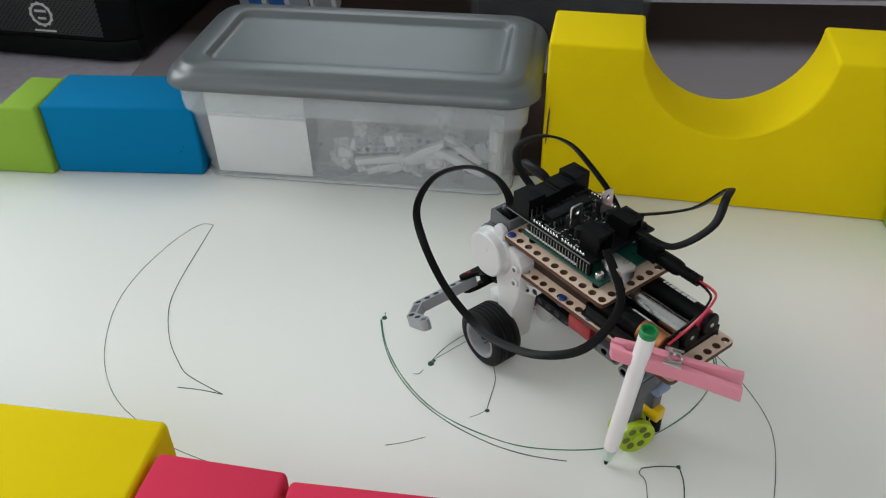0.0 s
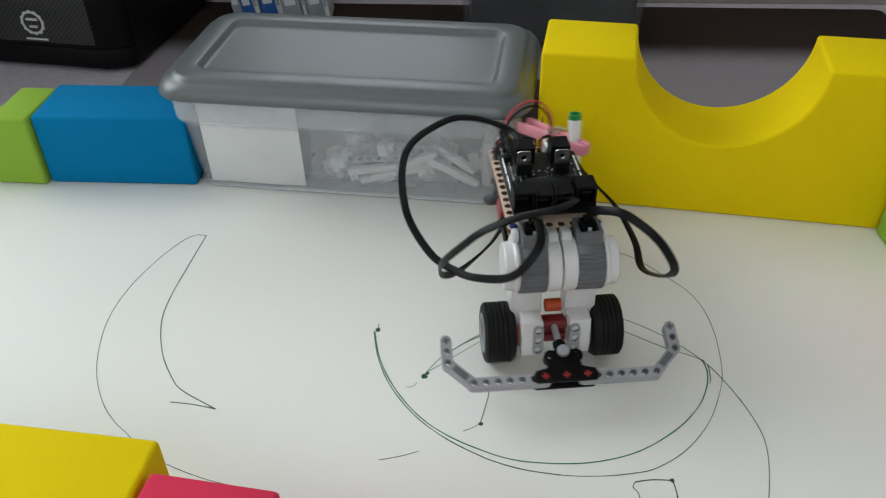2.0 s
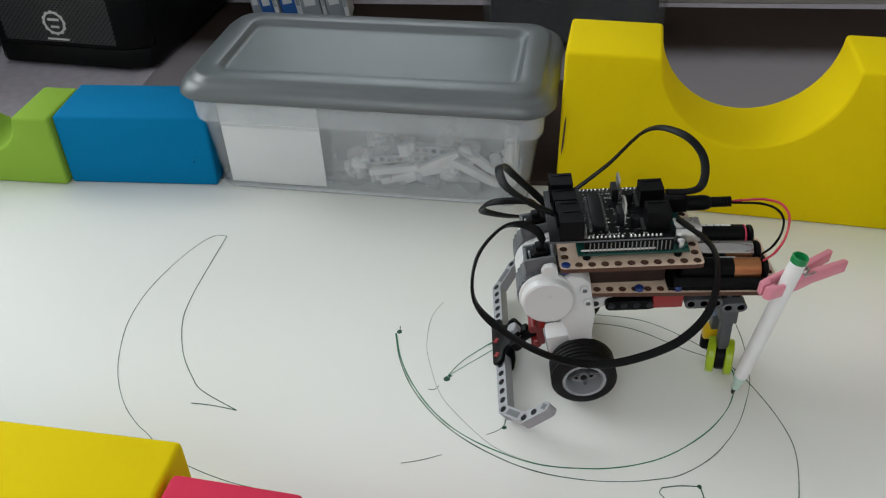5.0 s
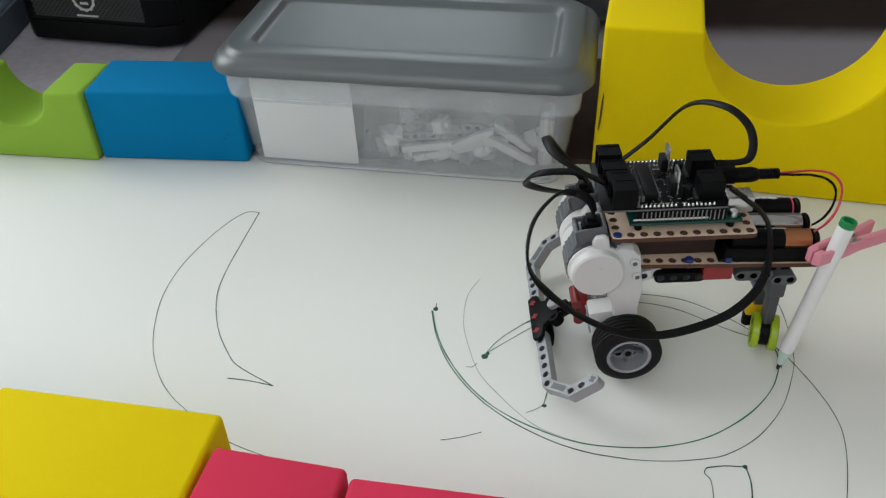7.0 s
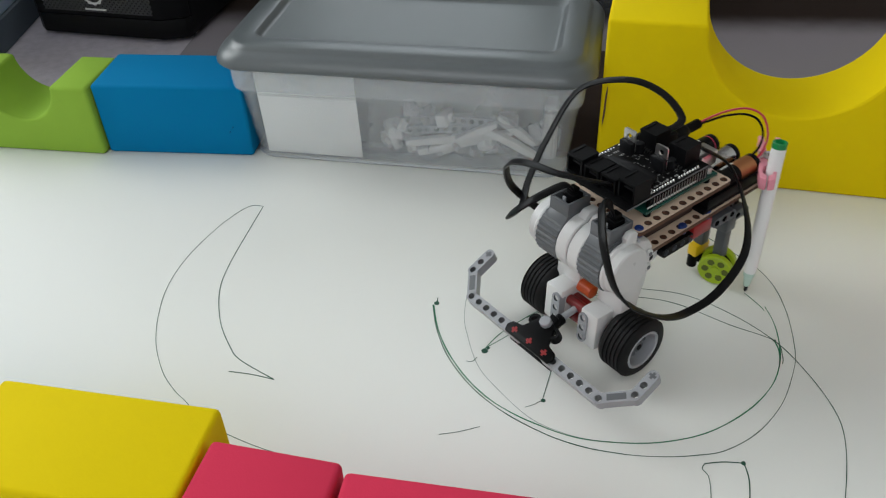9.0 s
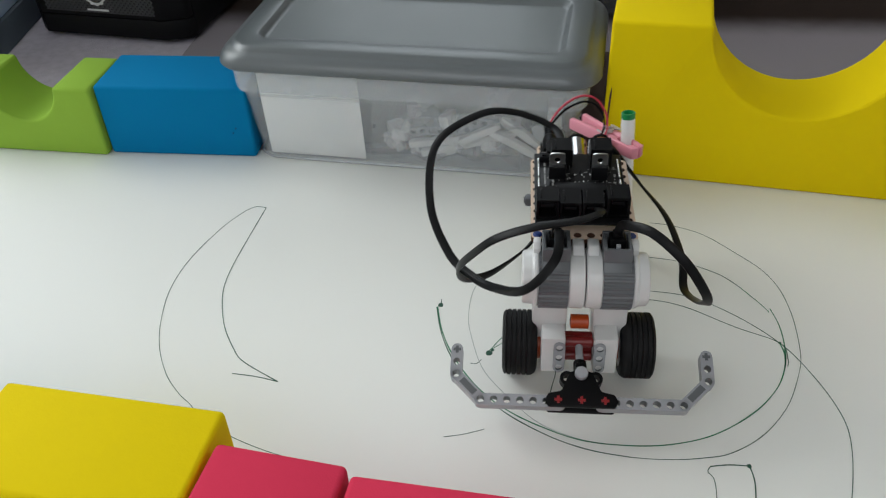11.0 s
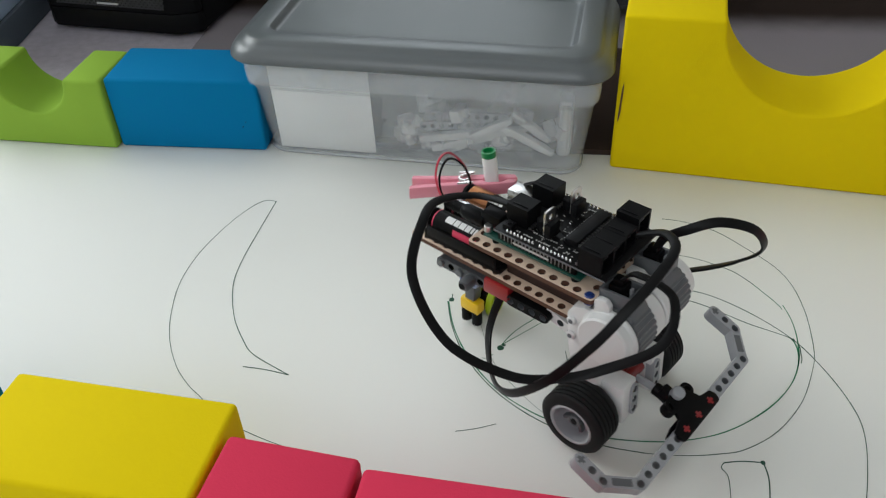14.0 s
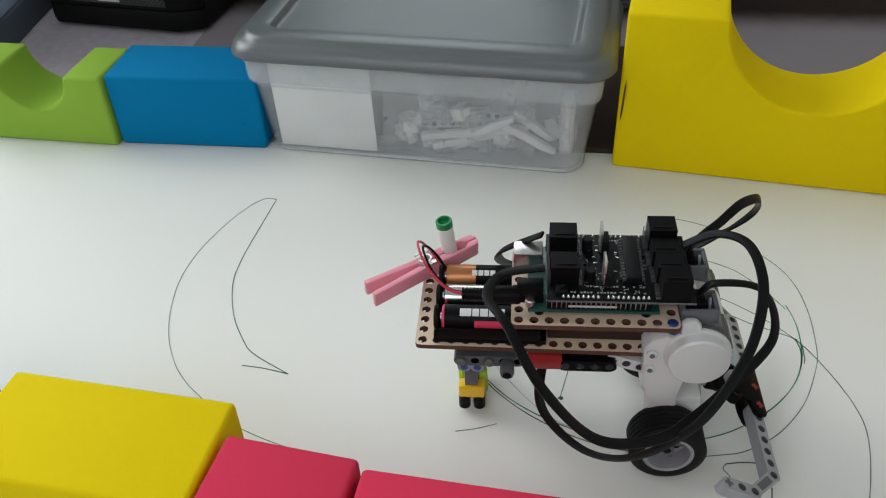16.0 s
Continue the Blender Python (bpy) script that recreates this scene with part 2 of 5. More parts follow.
def spline(points, per=8, closed=False):
    """A smooth way through the points (Catmull-Rom)."""
    p = [Vector(q) for q in points]
    out = []
    for i in range(len(p) - 1):
        a, b = p[max(i - 1, 0)], p[i]
        c, d = p[i + 1], p[min(i + 2, len(p) - 1)]
        for k in range(per):
            u = k / per
            out.append(0.5 * ((2 * b) + (c - a) * u + (2 * a - 5 * b + 4 * c - d) * u * u + (3 * b - a - 3 * c + d) * u ** 3))
    out.append(p[-1])
    return out


def tube(bm, way, rx, ry, up=(0, 0, 1), n=10, carry=0.0, mi=0):
    """A tube of oval section along a way; up: where the thin side of the section points, or one direction for each end; carry: how far the section keeps its turn from ring to ring."""
    kept = None
    rings = []
    last = len(way) - 1
    ups = [Vector(up[0]), Vector(up[1])] if isinstance(up[0], (tuple, list)) else [Vector(up), Vector(up)]
    for i, p in enumerate(way):
        d = (way[min(i + 1, last)] - way[max(i - 1, 0)]).normalized()
        u = ups[0].lerp(ups[1], i / last)
        s = d.cross(u)
        if s.length < 1e-4:
            s = d.cross(Vector((1, 0.3, 0.2)))
        s.normalize()
        if carry and kept is not None:
            k = kept - d * kept.dot(d)
            if k.dot(s) < 0:
                s = -s
            s = k.normalized().lerp(s, 1 - carry).normalized()
        kept = s
        w = s.cross(d).normalized()
        ring = []
        for k in range(n):
            a = 2 * math.pi * k / n
            cx, cy = math.cos(a), math.sin(a)
            ex = (abs(cx) ** 0.6) * (1 if cx > 0 else -1)
            ey = (abs(cy) ** 0.6) * (1 if cy > 0 else -1)
            ring.append(bm.verts.new(p + s * rx * ex + w * ry * ey))
        rings.append(ring)
    for a, b in zip(rings, rings[1:]):
        for k in range(n):
            bm.faces.new([a[k], a[(k + 1) % n], b[(k + 1) % n], b[k]]).material_index = mi
    bm.faces.new(rings[0]).material_index = mi
    bm.faces.new(rings[-1][::-1]).material_index = mi
    return bm


def prism(bm, outline, axis, lo, hi, bev=0.0, m=None, mi=0, seg=2):
    """An outline in two coordinates pulled along the third axis."""
    t = bmesh.new()
    put = {"x": lambda a, b, c: (c, a, b), "y": lambda a, b, c: (a, c, b), "z": lambda a, b, c: (a, b, c)}[axis]
    f = t.faces.new([t.verts.new(put(a, b, lo)) for a, b in outline])
    r = bmesh.ops.extrude_face_region(t, geom=[f])
    d = Vector(put(0, 0, hi - lo))
    for v in r["geom"]:
        if isinstance(v, bmesh.types.BMVert):
            v.co += d
    if bev:
        bmesh.ops.recalc_face_normals(t, faces=t.faces)
        ed = [e for e in t.edges if len(e.link_faces) == 2 and e.calc_face_angle(0) > radians(40)]
        bmesh.ops.bevel(t, geom=ed, offset=bev, segments=seg, affect="EDGES", profile=0.5)
    return join(bm, t, m, mi)


def holed(bm, nx, ny, has, pitch, thick, hole, corner=3.0, m=None, edge_mi=1, wall_mi=1, skip=lambda i, j: False, n=16):
    """A plate of nx x ny square cells, centred; has(i, j) tells which cells carry a round hole. Hole walls and rims take another material."""
    t = bmesh.new()
    cache = {}

    def vert(x, y, z):
        key = (round(x, 7), round(y, 7), round(z, 7))
        if key not in cache:
            cache[key] = t.verts.new((x, y, z))
        return cache[key]

    X, Y = nx * pitch / 2, ny * pitch / 2

    def soft(x, y):
        cx, cy = X - corner, Y - corner
        if abs(x) > cx and abs(y) > cy and corner:
            dx, dy = abs(x) - cx, abs(y) - cy
            k = max(dx, dy) / max(1e-9, math.hypot(dx, dy))
            return math.copysign(cx + dx * k, x), math.copysign(cy + dy * k, y)
        return x, y

    def face(q, mi=0):
        q = list(dict.fromkeys(q))
        if len(q) > 2:
            try:
                t.faces.new(q).material_index = mi
            except ValueError:
                pass

    for i in range(nx):
        for j in range(ny):
            if skip(i, j):
                continue
            cx, cy = -X + (i + 0.5) * pitch, -Y + (j + 0.5) * pitch
            h = pitch / 2
            rim = []
            for k in range(n):
                a = 2 * math.pi * (k + 0.5) / n
                c, s = math.cos(a), math.sin(a)
                q = h / max(abs(c), abs(s))
                rim.append((cx + c * q, cy + s * q))
            corners = [(cx + h, cy + h), (cx - h, cy + h), (cx - h, cy - h), (cx + h, cy - h)]
            per = n // 4
            order = []
            for q in range(4):
                for k in range(per):
                    order.append(rim[(q * per + k) % n])
            outer = [soft(*p) for p in order]
            for z, sgn in ((thick / 2, 1), (-thick / 2, -1)):
                if has(i, j):
                    inner = [(cx + hole * math.cos(2 * math.pi * (k + 0.5) / n), cy + hole * math.sin(2 * math.pi * (k + 0.5) / n)) for k in range(n)]
                    for k in range(n):
                        l = (k + 1) % n
                        q = [vert(*outer[k], z), vert(*outer[l], z), vert(*inner[l], z), vert(*inner[k], z)]
                        face(q if sgn > 0 else q[::-1])
                else:
                    q = [vert(*p, z) for p in outer]
                    face(q if sgn > 0 else q[::-1])
            # corner gaps of the square between the two rim points beside each corner
            for q in range(4):
                a = outer[(q * per + per // 2 - 1) % n]
                b = outer[(q * per + per // 2) % n]
                c = soft(*corners[q])
                for z, sgn in ((thick / 2, 1), (-thick / 2, -1)):
                    tri = [vert(*a, z), vert(*c, z), vert(*b, z)]
                    face(tri if sgn > 0 else tri[::-1])
            if has(i, j):
                inner = [(cx + hole * math.cos(2 * math.pi * (k + 0.5) / n), cy + hole * math.sin(2 * math.pi * (k + 0.5) / n)) for k in range(n)]
                for k in range(n):
                    l = (k + 1) % n
                    face([vert(*inner[k], thick / 2), vert(*inner[l], thick / 2), vert(*inner[l], -thick / 2), vert(*inner[k], -thick / 2)], edge_mi)
    # outer walls: close every open edge of the top against the bottom
    t.verts.index_update()
    for e in [e for e in t.edges if len(e.link_faces) == 1 and e.verts[0].co.z > 0 and e.verts[1].co.z > 0]:
        a, b = e.verts
        face([a, b, vert(b.co.x, b.co.y, -thick / 2), vert(a.co.x, a.co.y, -thick / 2)], wall_mi)
    return join(bm, t, m)


def beam(bm, n, m, r=3.7, hole=2.4, thick=7.6, pitch=8.0, cross=(), mi=0, slot=False):
    """A studless beam with n holes, from its first hole along x, holes along z, in millimetres."""
    t = bmesh.new()
    # hole walls take the darker second material, shade painted into them
    holed(t, n, 1, lambda i, j: i not in cross, pitch, thick, hole, corner=3.99, edge_mi=mi + 1, wall_mi=mi)
    for v in t.verts:
        v.co.y *= r / 4.0
        v.co.x += (n - 1) * pitch / 2
    full = m @ Matrix.Scale(MM, 4)
    join(bm, t, full)
    # flat dark bars stand for the shaded slot and cross recesses
    if slot:
        box(bm, cross[0] * pitch - 2.3, cross[-1] * pitch + 2.3, -2.1, 2.1, thick / 2 - 0.1, thick / 2 + 0.15, m=full, mi=mi + 1)
        cross = ()
    for i in cross:
        for dx, dy in ((2.4, 0.9), (0.9, 2.4)):
            box(bm, i * pitch - dx, i * pitch + dx, -dy, dy, thick / 2 - 0.1, thick / 2 + 0.15, m=full, mi=mi + 1)
    return bm


def mm(x, y, z, rx=0, ry=0, rz=0):
    return pose(x * MM, y * MM, z * MM, rx, ry, rz)


def bx(bm, x0, x1, y0, y1, z0, z1, bev=0.0, mi=0, m=None, seg=2):
    """box() in millimetres."""
    return box(bm, x0 * MM, x1 * MM, y0 * MM, y1 * MM, z0 * MM, z1 * MM, bev * MM, seg, m, mi)


def cy(bm, r, a, b, n=16, bev=0.0, mi=0):
    return cyl(bm, r * MM, [q * MM for q in a], [q * MM for q in b], n, bev * MM, mi)


def words(text, size, m, material, parent, name="lettering", flat=0.0):
    """Built-in lettering turned into a mesh, as a part."""
    cu = bpy.data.curves.new(name, "FONT")
    cu.body, cu.size, cu.extrude, cu.align_x, cu.align_y = text, size, 0.00005, "CENTER", "CENTER"
    cu.resolution_u = 3
    tmp = bpy.data.objects.new(name, cu)
    scene.collection.objects.link(tmp)
    me = bpy.data.meshes.new_from_object(tmp.evaluated_get(bpy.context.evaluated_depsgraph_get()))
    bpy.data.objects.remove(tmp)
    if flat:
        # wraps the letters round a cylinder of that radius, whose axis runs along the text
        for v in me.vertices:
            a = v.co.y / flat
            v.co = (v.co.x, (flat + v.co.z) * math.sin(a), (flat + v.co.z) * math.cos(a) - flat)
    me.transform(m)
    me.materials.clear()
    me.materials.append(material)
    ob = new(name, me)
    ob.parent = parent
    return ob


# ---- the room ----
def setting():
    bm = bmesh.new()
    box(bm, -2.0, 2.2, -2.2, 2.4, -0.06, -0.0012)
    tagged(finish("floor", bm, CARPET), "grey short-pile carpet floor", "floor", kind="structure")
    bm = bmesh.new()
    box(bm, -2.0, 2.2, -2.2, 2.4, 2.5, 2.6)
    tagged(finish("ceiling", bm, WALL), "plain white ceiling", "ceiling", kind="structure")
    for name, b, hole in (("wall_north", (-2.0, 2.2, 2.4, 2.5, -0.06, 2.6), (-1.75, 0.25, 1.0, 2.3)),
                          ("wall_east", (2.2, 2.3, -2.2, 2.4, -0.06, 2.6), None),
                          ("wall_west", (-2.1, -2.0, -2.2, 2.4, -0.06, 2.6), (-0.1, 1.6, 0.7, 2.0)),
                          ("wall_south", (-2.0, 2.2, -2.3, -2.2, -0.06, 2.6), (-1.55, 0.65, 1.1, 2.3))):
        bm = bmesh.new()
        x0, x1, y0, y1, z0, z1 = b
        if not hole:
            box(bm, *b)
        else:
            a0, a1, h0, h1 = hole
            if x1 - x0 < 0.2:
                for q in ((x0, x1, y0, a0, z0, z1), (x0, x1, a1, y1, z0, z1), (x0, x1, a0, a1, z0, h0), (x0, x1, a0, a1, h1, z1)):
                    box(bm, *q)
            else:
                for q in ((x0, a0, y0, y1, z0, z1), (a1, x1, y0, y1, z0, z1), (a0, a1, y0, y1, z0, h0), (a0, a1, y0, y1, h1, z1)):
                    box(bm, *q)
        tagged(finish(name, bm, WALL, smooth=0), "plain white painted room wall", "wall", kind="structure")
    # the sheet of paper, rather stiff, slightly wavy
    bm = bmesh.new()
    nx, ny = 60, 40
    grid = []
    for top in (1, 0):
        rows = []
        for j in range(ny + 1):
            row = []
            for i in range(nx + 1):
                x, y = -0.78 + 1.5 * i / nx, -0.75 + 0.872 * j / ny
                z = 0.0 if top else -0.0011
                row.append(bm.verts.new((x, y, z)))
            rows.append(row)
        grid.append(rows)
    for rows in grid:
        for j in range(ny):
            for i in range(nx):
                bm.faces.new([rows[j][i], rows[j][i + 1], rows[j + 1][i + 1], rows[j + 1][i]])
    for a, b in ((0, 1),):
        for i in range(nx):
            for j in (0, ny):
                bm.faces.new([grid[0][j][i], grid[0][j][i + 1], grid[1][j][i + 1], grid[1][j][i]])
        for j in range(ny):
            for i in (0, nx):
                bm.faces.new([grid[0][j][i], grid[0][j + 1][i], grid[1][j + 1][i], grid[1][j][i]])
    tagged(finish("paper_sheet", bm, PAPER), "large white paper sheet spread on the carpet", "paper", kind="structure")


setting()


# ---- ink on the paper ----
def stroke(points, width, material, label, smooth=True, name="pen_line"):
    """A thin line of ink, a hair above the paper."""
    way = spline([(x, y, 0) for x, y in points], 8) if smooth else [Vector((x, y, 0)) for x, y in points]
    bm = bmesh.new()
    rows = []
    for i, p in enumerate(way):
        d = (way[min(i + 1, len(way) - 1)] - way[max(i - 1, 0)]).normalized()
        s = Vector((-d.y, d.x, 0)) * width * 0.6 * (0.8 + 0.4 * noise.noise(p * 60))
        rows.append([bm.verts.new(p + s + Vector((0, 0, h))) for h in (0.00005, 0.00022)] + [bm.verts.new(p - s + Vector((0, 0, h))) for h in (0.00022, 0.00005)])
    for a, b in zip(rows, rows[1:]):
        for k in range(4):
            bm.faces.new([a[k], a[(k + 1) % 4], b[(k + 1) % 4], b[k]])
    bm.faces.new(rows[0])
    bm.faces.new(rows[-1][::-1])
    return tagged(finish(name, bm, material), label, "pen line", "pen lines on the paper")


def arc(cx, cy, r, a0, a1, n=24, wob=0.0):
    return [(cx + (r + wob * math.sin(3 * u)) * math.cos(u), cy + (r + wob * math.sin(3 * u)) * math.sin(u))
            for u in (radians(a0 + (a1 - a0) * k / n) for k in range(n + 1))]


def dot(x, y, r):
    bm = bmesh.new()
    lathe(bm, [(r, 0.00004), (r * 0.9, 0.00028)], n=14)
    for v in bm.verts:
        v.co.x *= 1 + 0.5 * noise.noise(Vector((v.co.x * 900, x * 50, y * 50)))
    ob = tagged(finish("ink_blot", bm, INK), "small round green-black ink blot on paper", "ink blot", "ink blots")
    ob.location = (x, y, 0)
    return ob


def drawings():
    old = "thin green-black felt pen line on white paper"
    faint = "faint grey-green pen line on white paper"
    stroke([(-0.179, 0.031), (-0.182, -0.005), (-0.185, -0.049), (-0.183, -0.079), (-0.172, -0.112), (-0.157, -0.137), (-0.146, -0.149), (-0.118, -0.165)], 0.0006, INK, old)
    stroke([(-0.179, 0.031), (-0.189, 0.0315), (-0.199, 0.02), (-0.211, -0.005), (-0.222, -0.042), (-0.225, -0.077), (-0.22, -0.11), (-0.211, -0.138), (-0.197, -0.163),
            (-0.183, -0.179), (-0.172, -0.188), (-0.15, -0.206), (-0.108, -0.223), (-0.06, -0.232)], 0.00042, INK, old)
    stroke([(-0.151, -0.16), (-0.135, -0.1615), (-0.118, -0.165)], 0.0006, INK, old)
    stroke([(-0.002, -0.203), (0.01, -0.2), (0.023, -0.195)], 0.0004, INK, old)
    stroke([(0.159, -0.213), (0.17, -0.211), (0.182, -0.211)], 0.0006, INK, old)
    stroke([(0.182, -0.211), (0.183, -0.223), (0.180, -0.242), (0.174, -0.27)], 0.0007, INK, old)
    stroke([(0.159, -0.213), (0.157, -0.217), (0.16, -0.223), (0.159, -0.24), (0.155, -0.27)], 0.00045, INK, old)
    # the large curve that leaves to the near side, and the lines below the robot
    stroke([(0.131, -0.056), (0.164, -0.061), (0.194, -0.079), (0.22, -0.105), (0.235, -0.133), (0.2445, -0.162), (0.246, -0.185), (0.239, -0.218), (0.225, -0.26)], 0.0005, INK, old)
    stroke([(0.05, -0.093), (0.09, -0.068), (0.131, -0.066), (0.159, -0.072), (0.192, -0.091), (0.22, -0.105), (0.2225, -0.12), (0.221, -0.127)], 0.0005, INK, old)
    stroke([(0.021, -0.128), (0.03, -0.113), (0.041, -0.101), (0.062, -0.083), (0.095, -0.066), (0.131, -0.056)], 0.0005, INK_GREEN, old)
    stroke([(0.023, -0.125), (0.032, -0.117), (0.043, -0.107), (0.062, -0.09)], 0.0004, INK_GREEN, old)
    # two nearly equal round turns
    stroke([(-0.0185, -0.084), (-0.0131, -0.1077), (-0.0037, -0.1306), (0.0098, -0.1524), (0.0252, -0.1697), (0.0418, -0.1819), (0.0591, -0.1907), (0.0767, -0.1975), (0.0939, -0.2006), (0.1182, -0.2009),
            (0.1385, -0.1981), (0.1597, -0.1912), (0.1785, -0.18), (0.1967, -0.1644), (0.2107, -0.1465), (0.2183, -0.1299), (0.2212, -0.116), (0.22, -0.105)], 0.0008, INK_GREEN, old)
    stroke([(-0.0192, -0.084), (-0.0138, -0.1085), (-0.0045, -0.1325), (0.0085, -0.1535), (0.023, -0.1701), (0.0406, -0.1844), (0.0606, -0.1961), (0.0757, -0.2026), (0.0925, -0.2072), (0.113, -0.2099)], 0.00065, INK, old)
    stroke([(0.066, -0.128), (0.0675, -0.142), (0.065, -0.156), (0.062, -0.17)], 0.0005, INK, old)
    stroke([(0.062, -0.17), (0.057, -0.174), (0.051, -0.177)], 0.0004, INK, old)
    stroke([(0.01, -0.139), (0.014, -0.139), (0.017, -0.135)], 0.0004, INK, old)
    stroke([(-0.0165, -0.076), (-0.0162, -0.082)], 0.0006, INK, old, False)
    for x, y, r in ((-0.0165, -0.082, 0.0021), (0.0215, -0.1285, 0.0024), (0.0625, -0.1705, 0.0015), (0.182, -0.211, 0.0016), (0.22, -0.105, 0.0011),
                    (0.024, -0.1255, 0.0013)):
        dot(x, y, r)


drawings()


# ---- foam blocks ----
def block(name, x, y, yaw, lx, ly, lz, material, label, cut=0.0, turned=0.0):
    """A soft foam block, its front left bottom corner at x, y; cut: radius of the half round taken out of its top, turned: lean of its faces."""
    bm = bmesh.new()
    out = [(0, 0), (lx, 0), (lx, lz)]
    if cut:
        c = lx / 2
        out += [(c + cut * math.cos(radians(a)), lz + cut * math.sin(radians(a))) for a in np.linspace(0, -180, 41)]
    out += [(0, lz)]
    prism(bm, out, "y", 0, ly, 0.0032, seg=3)
    for v in bm.verts:
        k = noise.noise(v.co * 14 + Vector((x, y, lz)) * 10)
        v.co += Vector((k, noise.noise(v.co * 11), 0)) * 0.0007
    me_ob = finish(name, bm, material)
    me_ob.matrix_world = pose(x, y, 0.0003, 0, 0, yaw)
    return tagged(me_ob, label, "foam block", "foam building blocks")


def blocks():
    bridge = block("bridge_block", 0.1045, 0.1008, -7.8, 0.302, 0.0725, 0.142, F_YELLOW, "large yellow foam bridge block with half-round cut on top", 0.0735)
    blue = block("brick_block", -0.3497, 0.1095, 0.0, 0.1410, 0.0655, 0.0705, F_BLUE, "blue foam brick block beside the storage box")
    block("bridge_block", -0.4945, 0.1125, -3.0, 0.1425, 0.064, 0.0695, F_GREEN, "lime green foam bridge block with half-round hollow", 0.0355)
    block("brick_block", -0.2526, -0.3072, -5.3, 0.1335, 0.0695, 0.0705, F_YELLOW, "yellow foam brick block at the paper's near side")
    block("cube_block", -0.1205, -0.3405, -7.2, 0.0722, 0.0695, 0.0705, F_RED, "crimson foam cube block beside the yellow brick")
    block("brick_block", -0.0435, -0.3555, -4.5, 0.1425, 0.0695, 0.0710, F_RED, "crimson foam brick block at the paper's near side")
    block("cube_block", -0.3365, -0.302, -4.0, 0.071, 0.0695, 0.0690, F_BLUE, "blue foam cube block beside the yellow brick")
    block("cube_block", 0.4005, -0.012, 4.0, 0.07, 0.07, 0.07, F_GREEN, "lime green foam cube block at the bridge's end")
    block("brick_block", 0.4105, -0.156, 4.0, 0.07, 0.141, 0.07, F_RED, "crimson foam brick block along the paper's edge")
    block("cube_block", -0.632, 0.178, -3.0, 0.07, 0.07, 0.07, F_YELLOW, "yellow foam cube block behind the green bridge")
    return bridge, blue


def nicks():
    for m, size, material, label in ((pose(0.1085, 0.0998, 0.066, 0, 2, -7.8), (0.0008, 0.0008, 0.019), CHAR, "thin dark scratch in yellow foam"),
                                     (pose(-0.2268, 0.1092, 0.026, 0, 0, 0), (0.0006, 0.0008, 0.0005), CASE, "tiny dark dent in blue foam"),
                                     (pose(-0.2235, 0.1092, 0.031, 0, 0, 0), (0.0004, 0.0008, 0.0005), CASE, "tiny dark dent in blue foam")):
        bm = bmesh.new()
        x, y, z = size
        prism(bm, [(-x, -z * 0.8), (-x * 0.3, -z), (x, -z * 0.5), (x * 0.8, z * 0.7), (x * 0.1, z), (-x * 0.9, z * 0.6)], "y", -y, y)
        host = BRIDGE if m.translation.x > 0 else BLUE_BRICK
        ob = part("nick", bm, material, host, label)
        ob.matrix_basis = host.matrix_basis.inverted() @ m


BRIDGE, BLUE_BRICK = blocks()
nicks()


# ---- the storage box ----
def rrect(hx, hy, r, n=8):
    pts = []
    for cx, cy, a in ((hx - r, hy - r, 0), (-hx + r, hy - r, 90), (-hx + r, -hy + r, 180), (hx - r, -hy + r, 270)):
        pts += [(cx + r * math.cos(radians(a + 90 * k / n)), cy + r * math.sin(radians(a + 90 * k / n))) for k in range(n + 1)]
    return pts


def loft(bm, levels, cap0=True, cap1=True, mi=0):
    """Joins rounded rectangles (half x, half y, corner radius, height) one above another."""
    rings = [[bm.verts.new((x, y, z)) for x, y in rrect(hx, hy, r)] for hx, hy, r, z in levels]
    n = len(rings[0])
    for a, b in zip(rings, rings[1:]):
        for k in range(n):
            bm.faces.new([a[k], a[(k + 1) % n], b[(k + 1) % n], b[k]]).material_index = mi
    if cap0:
        bm.faces.new(rings[0][::-1]).material_index = mi
    if cap1:
        bm.faces.new(rings[-1]).material_index = mi
    return bm


BOX_M = pose(-0.0585, 0.1672, 0, 0, 0, -5.0)


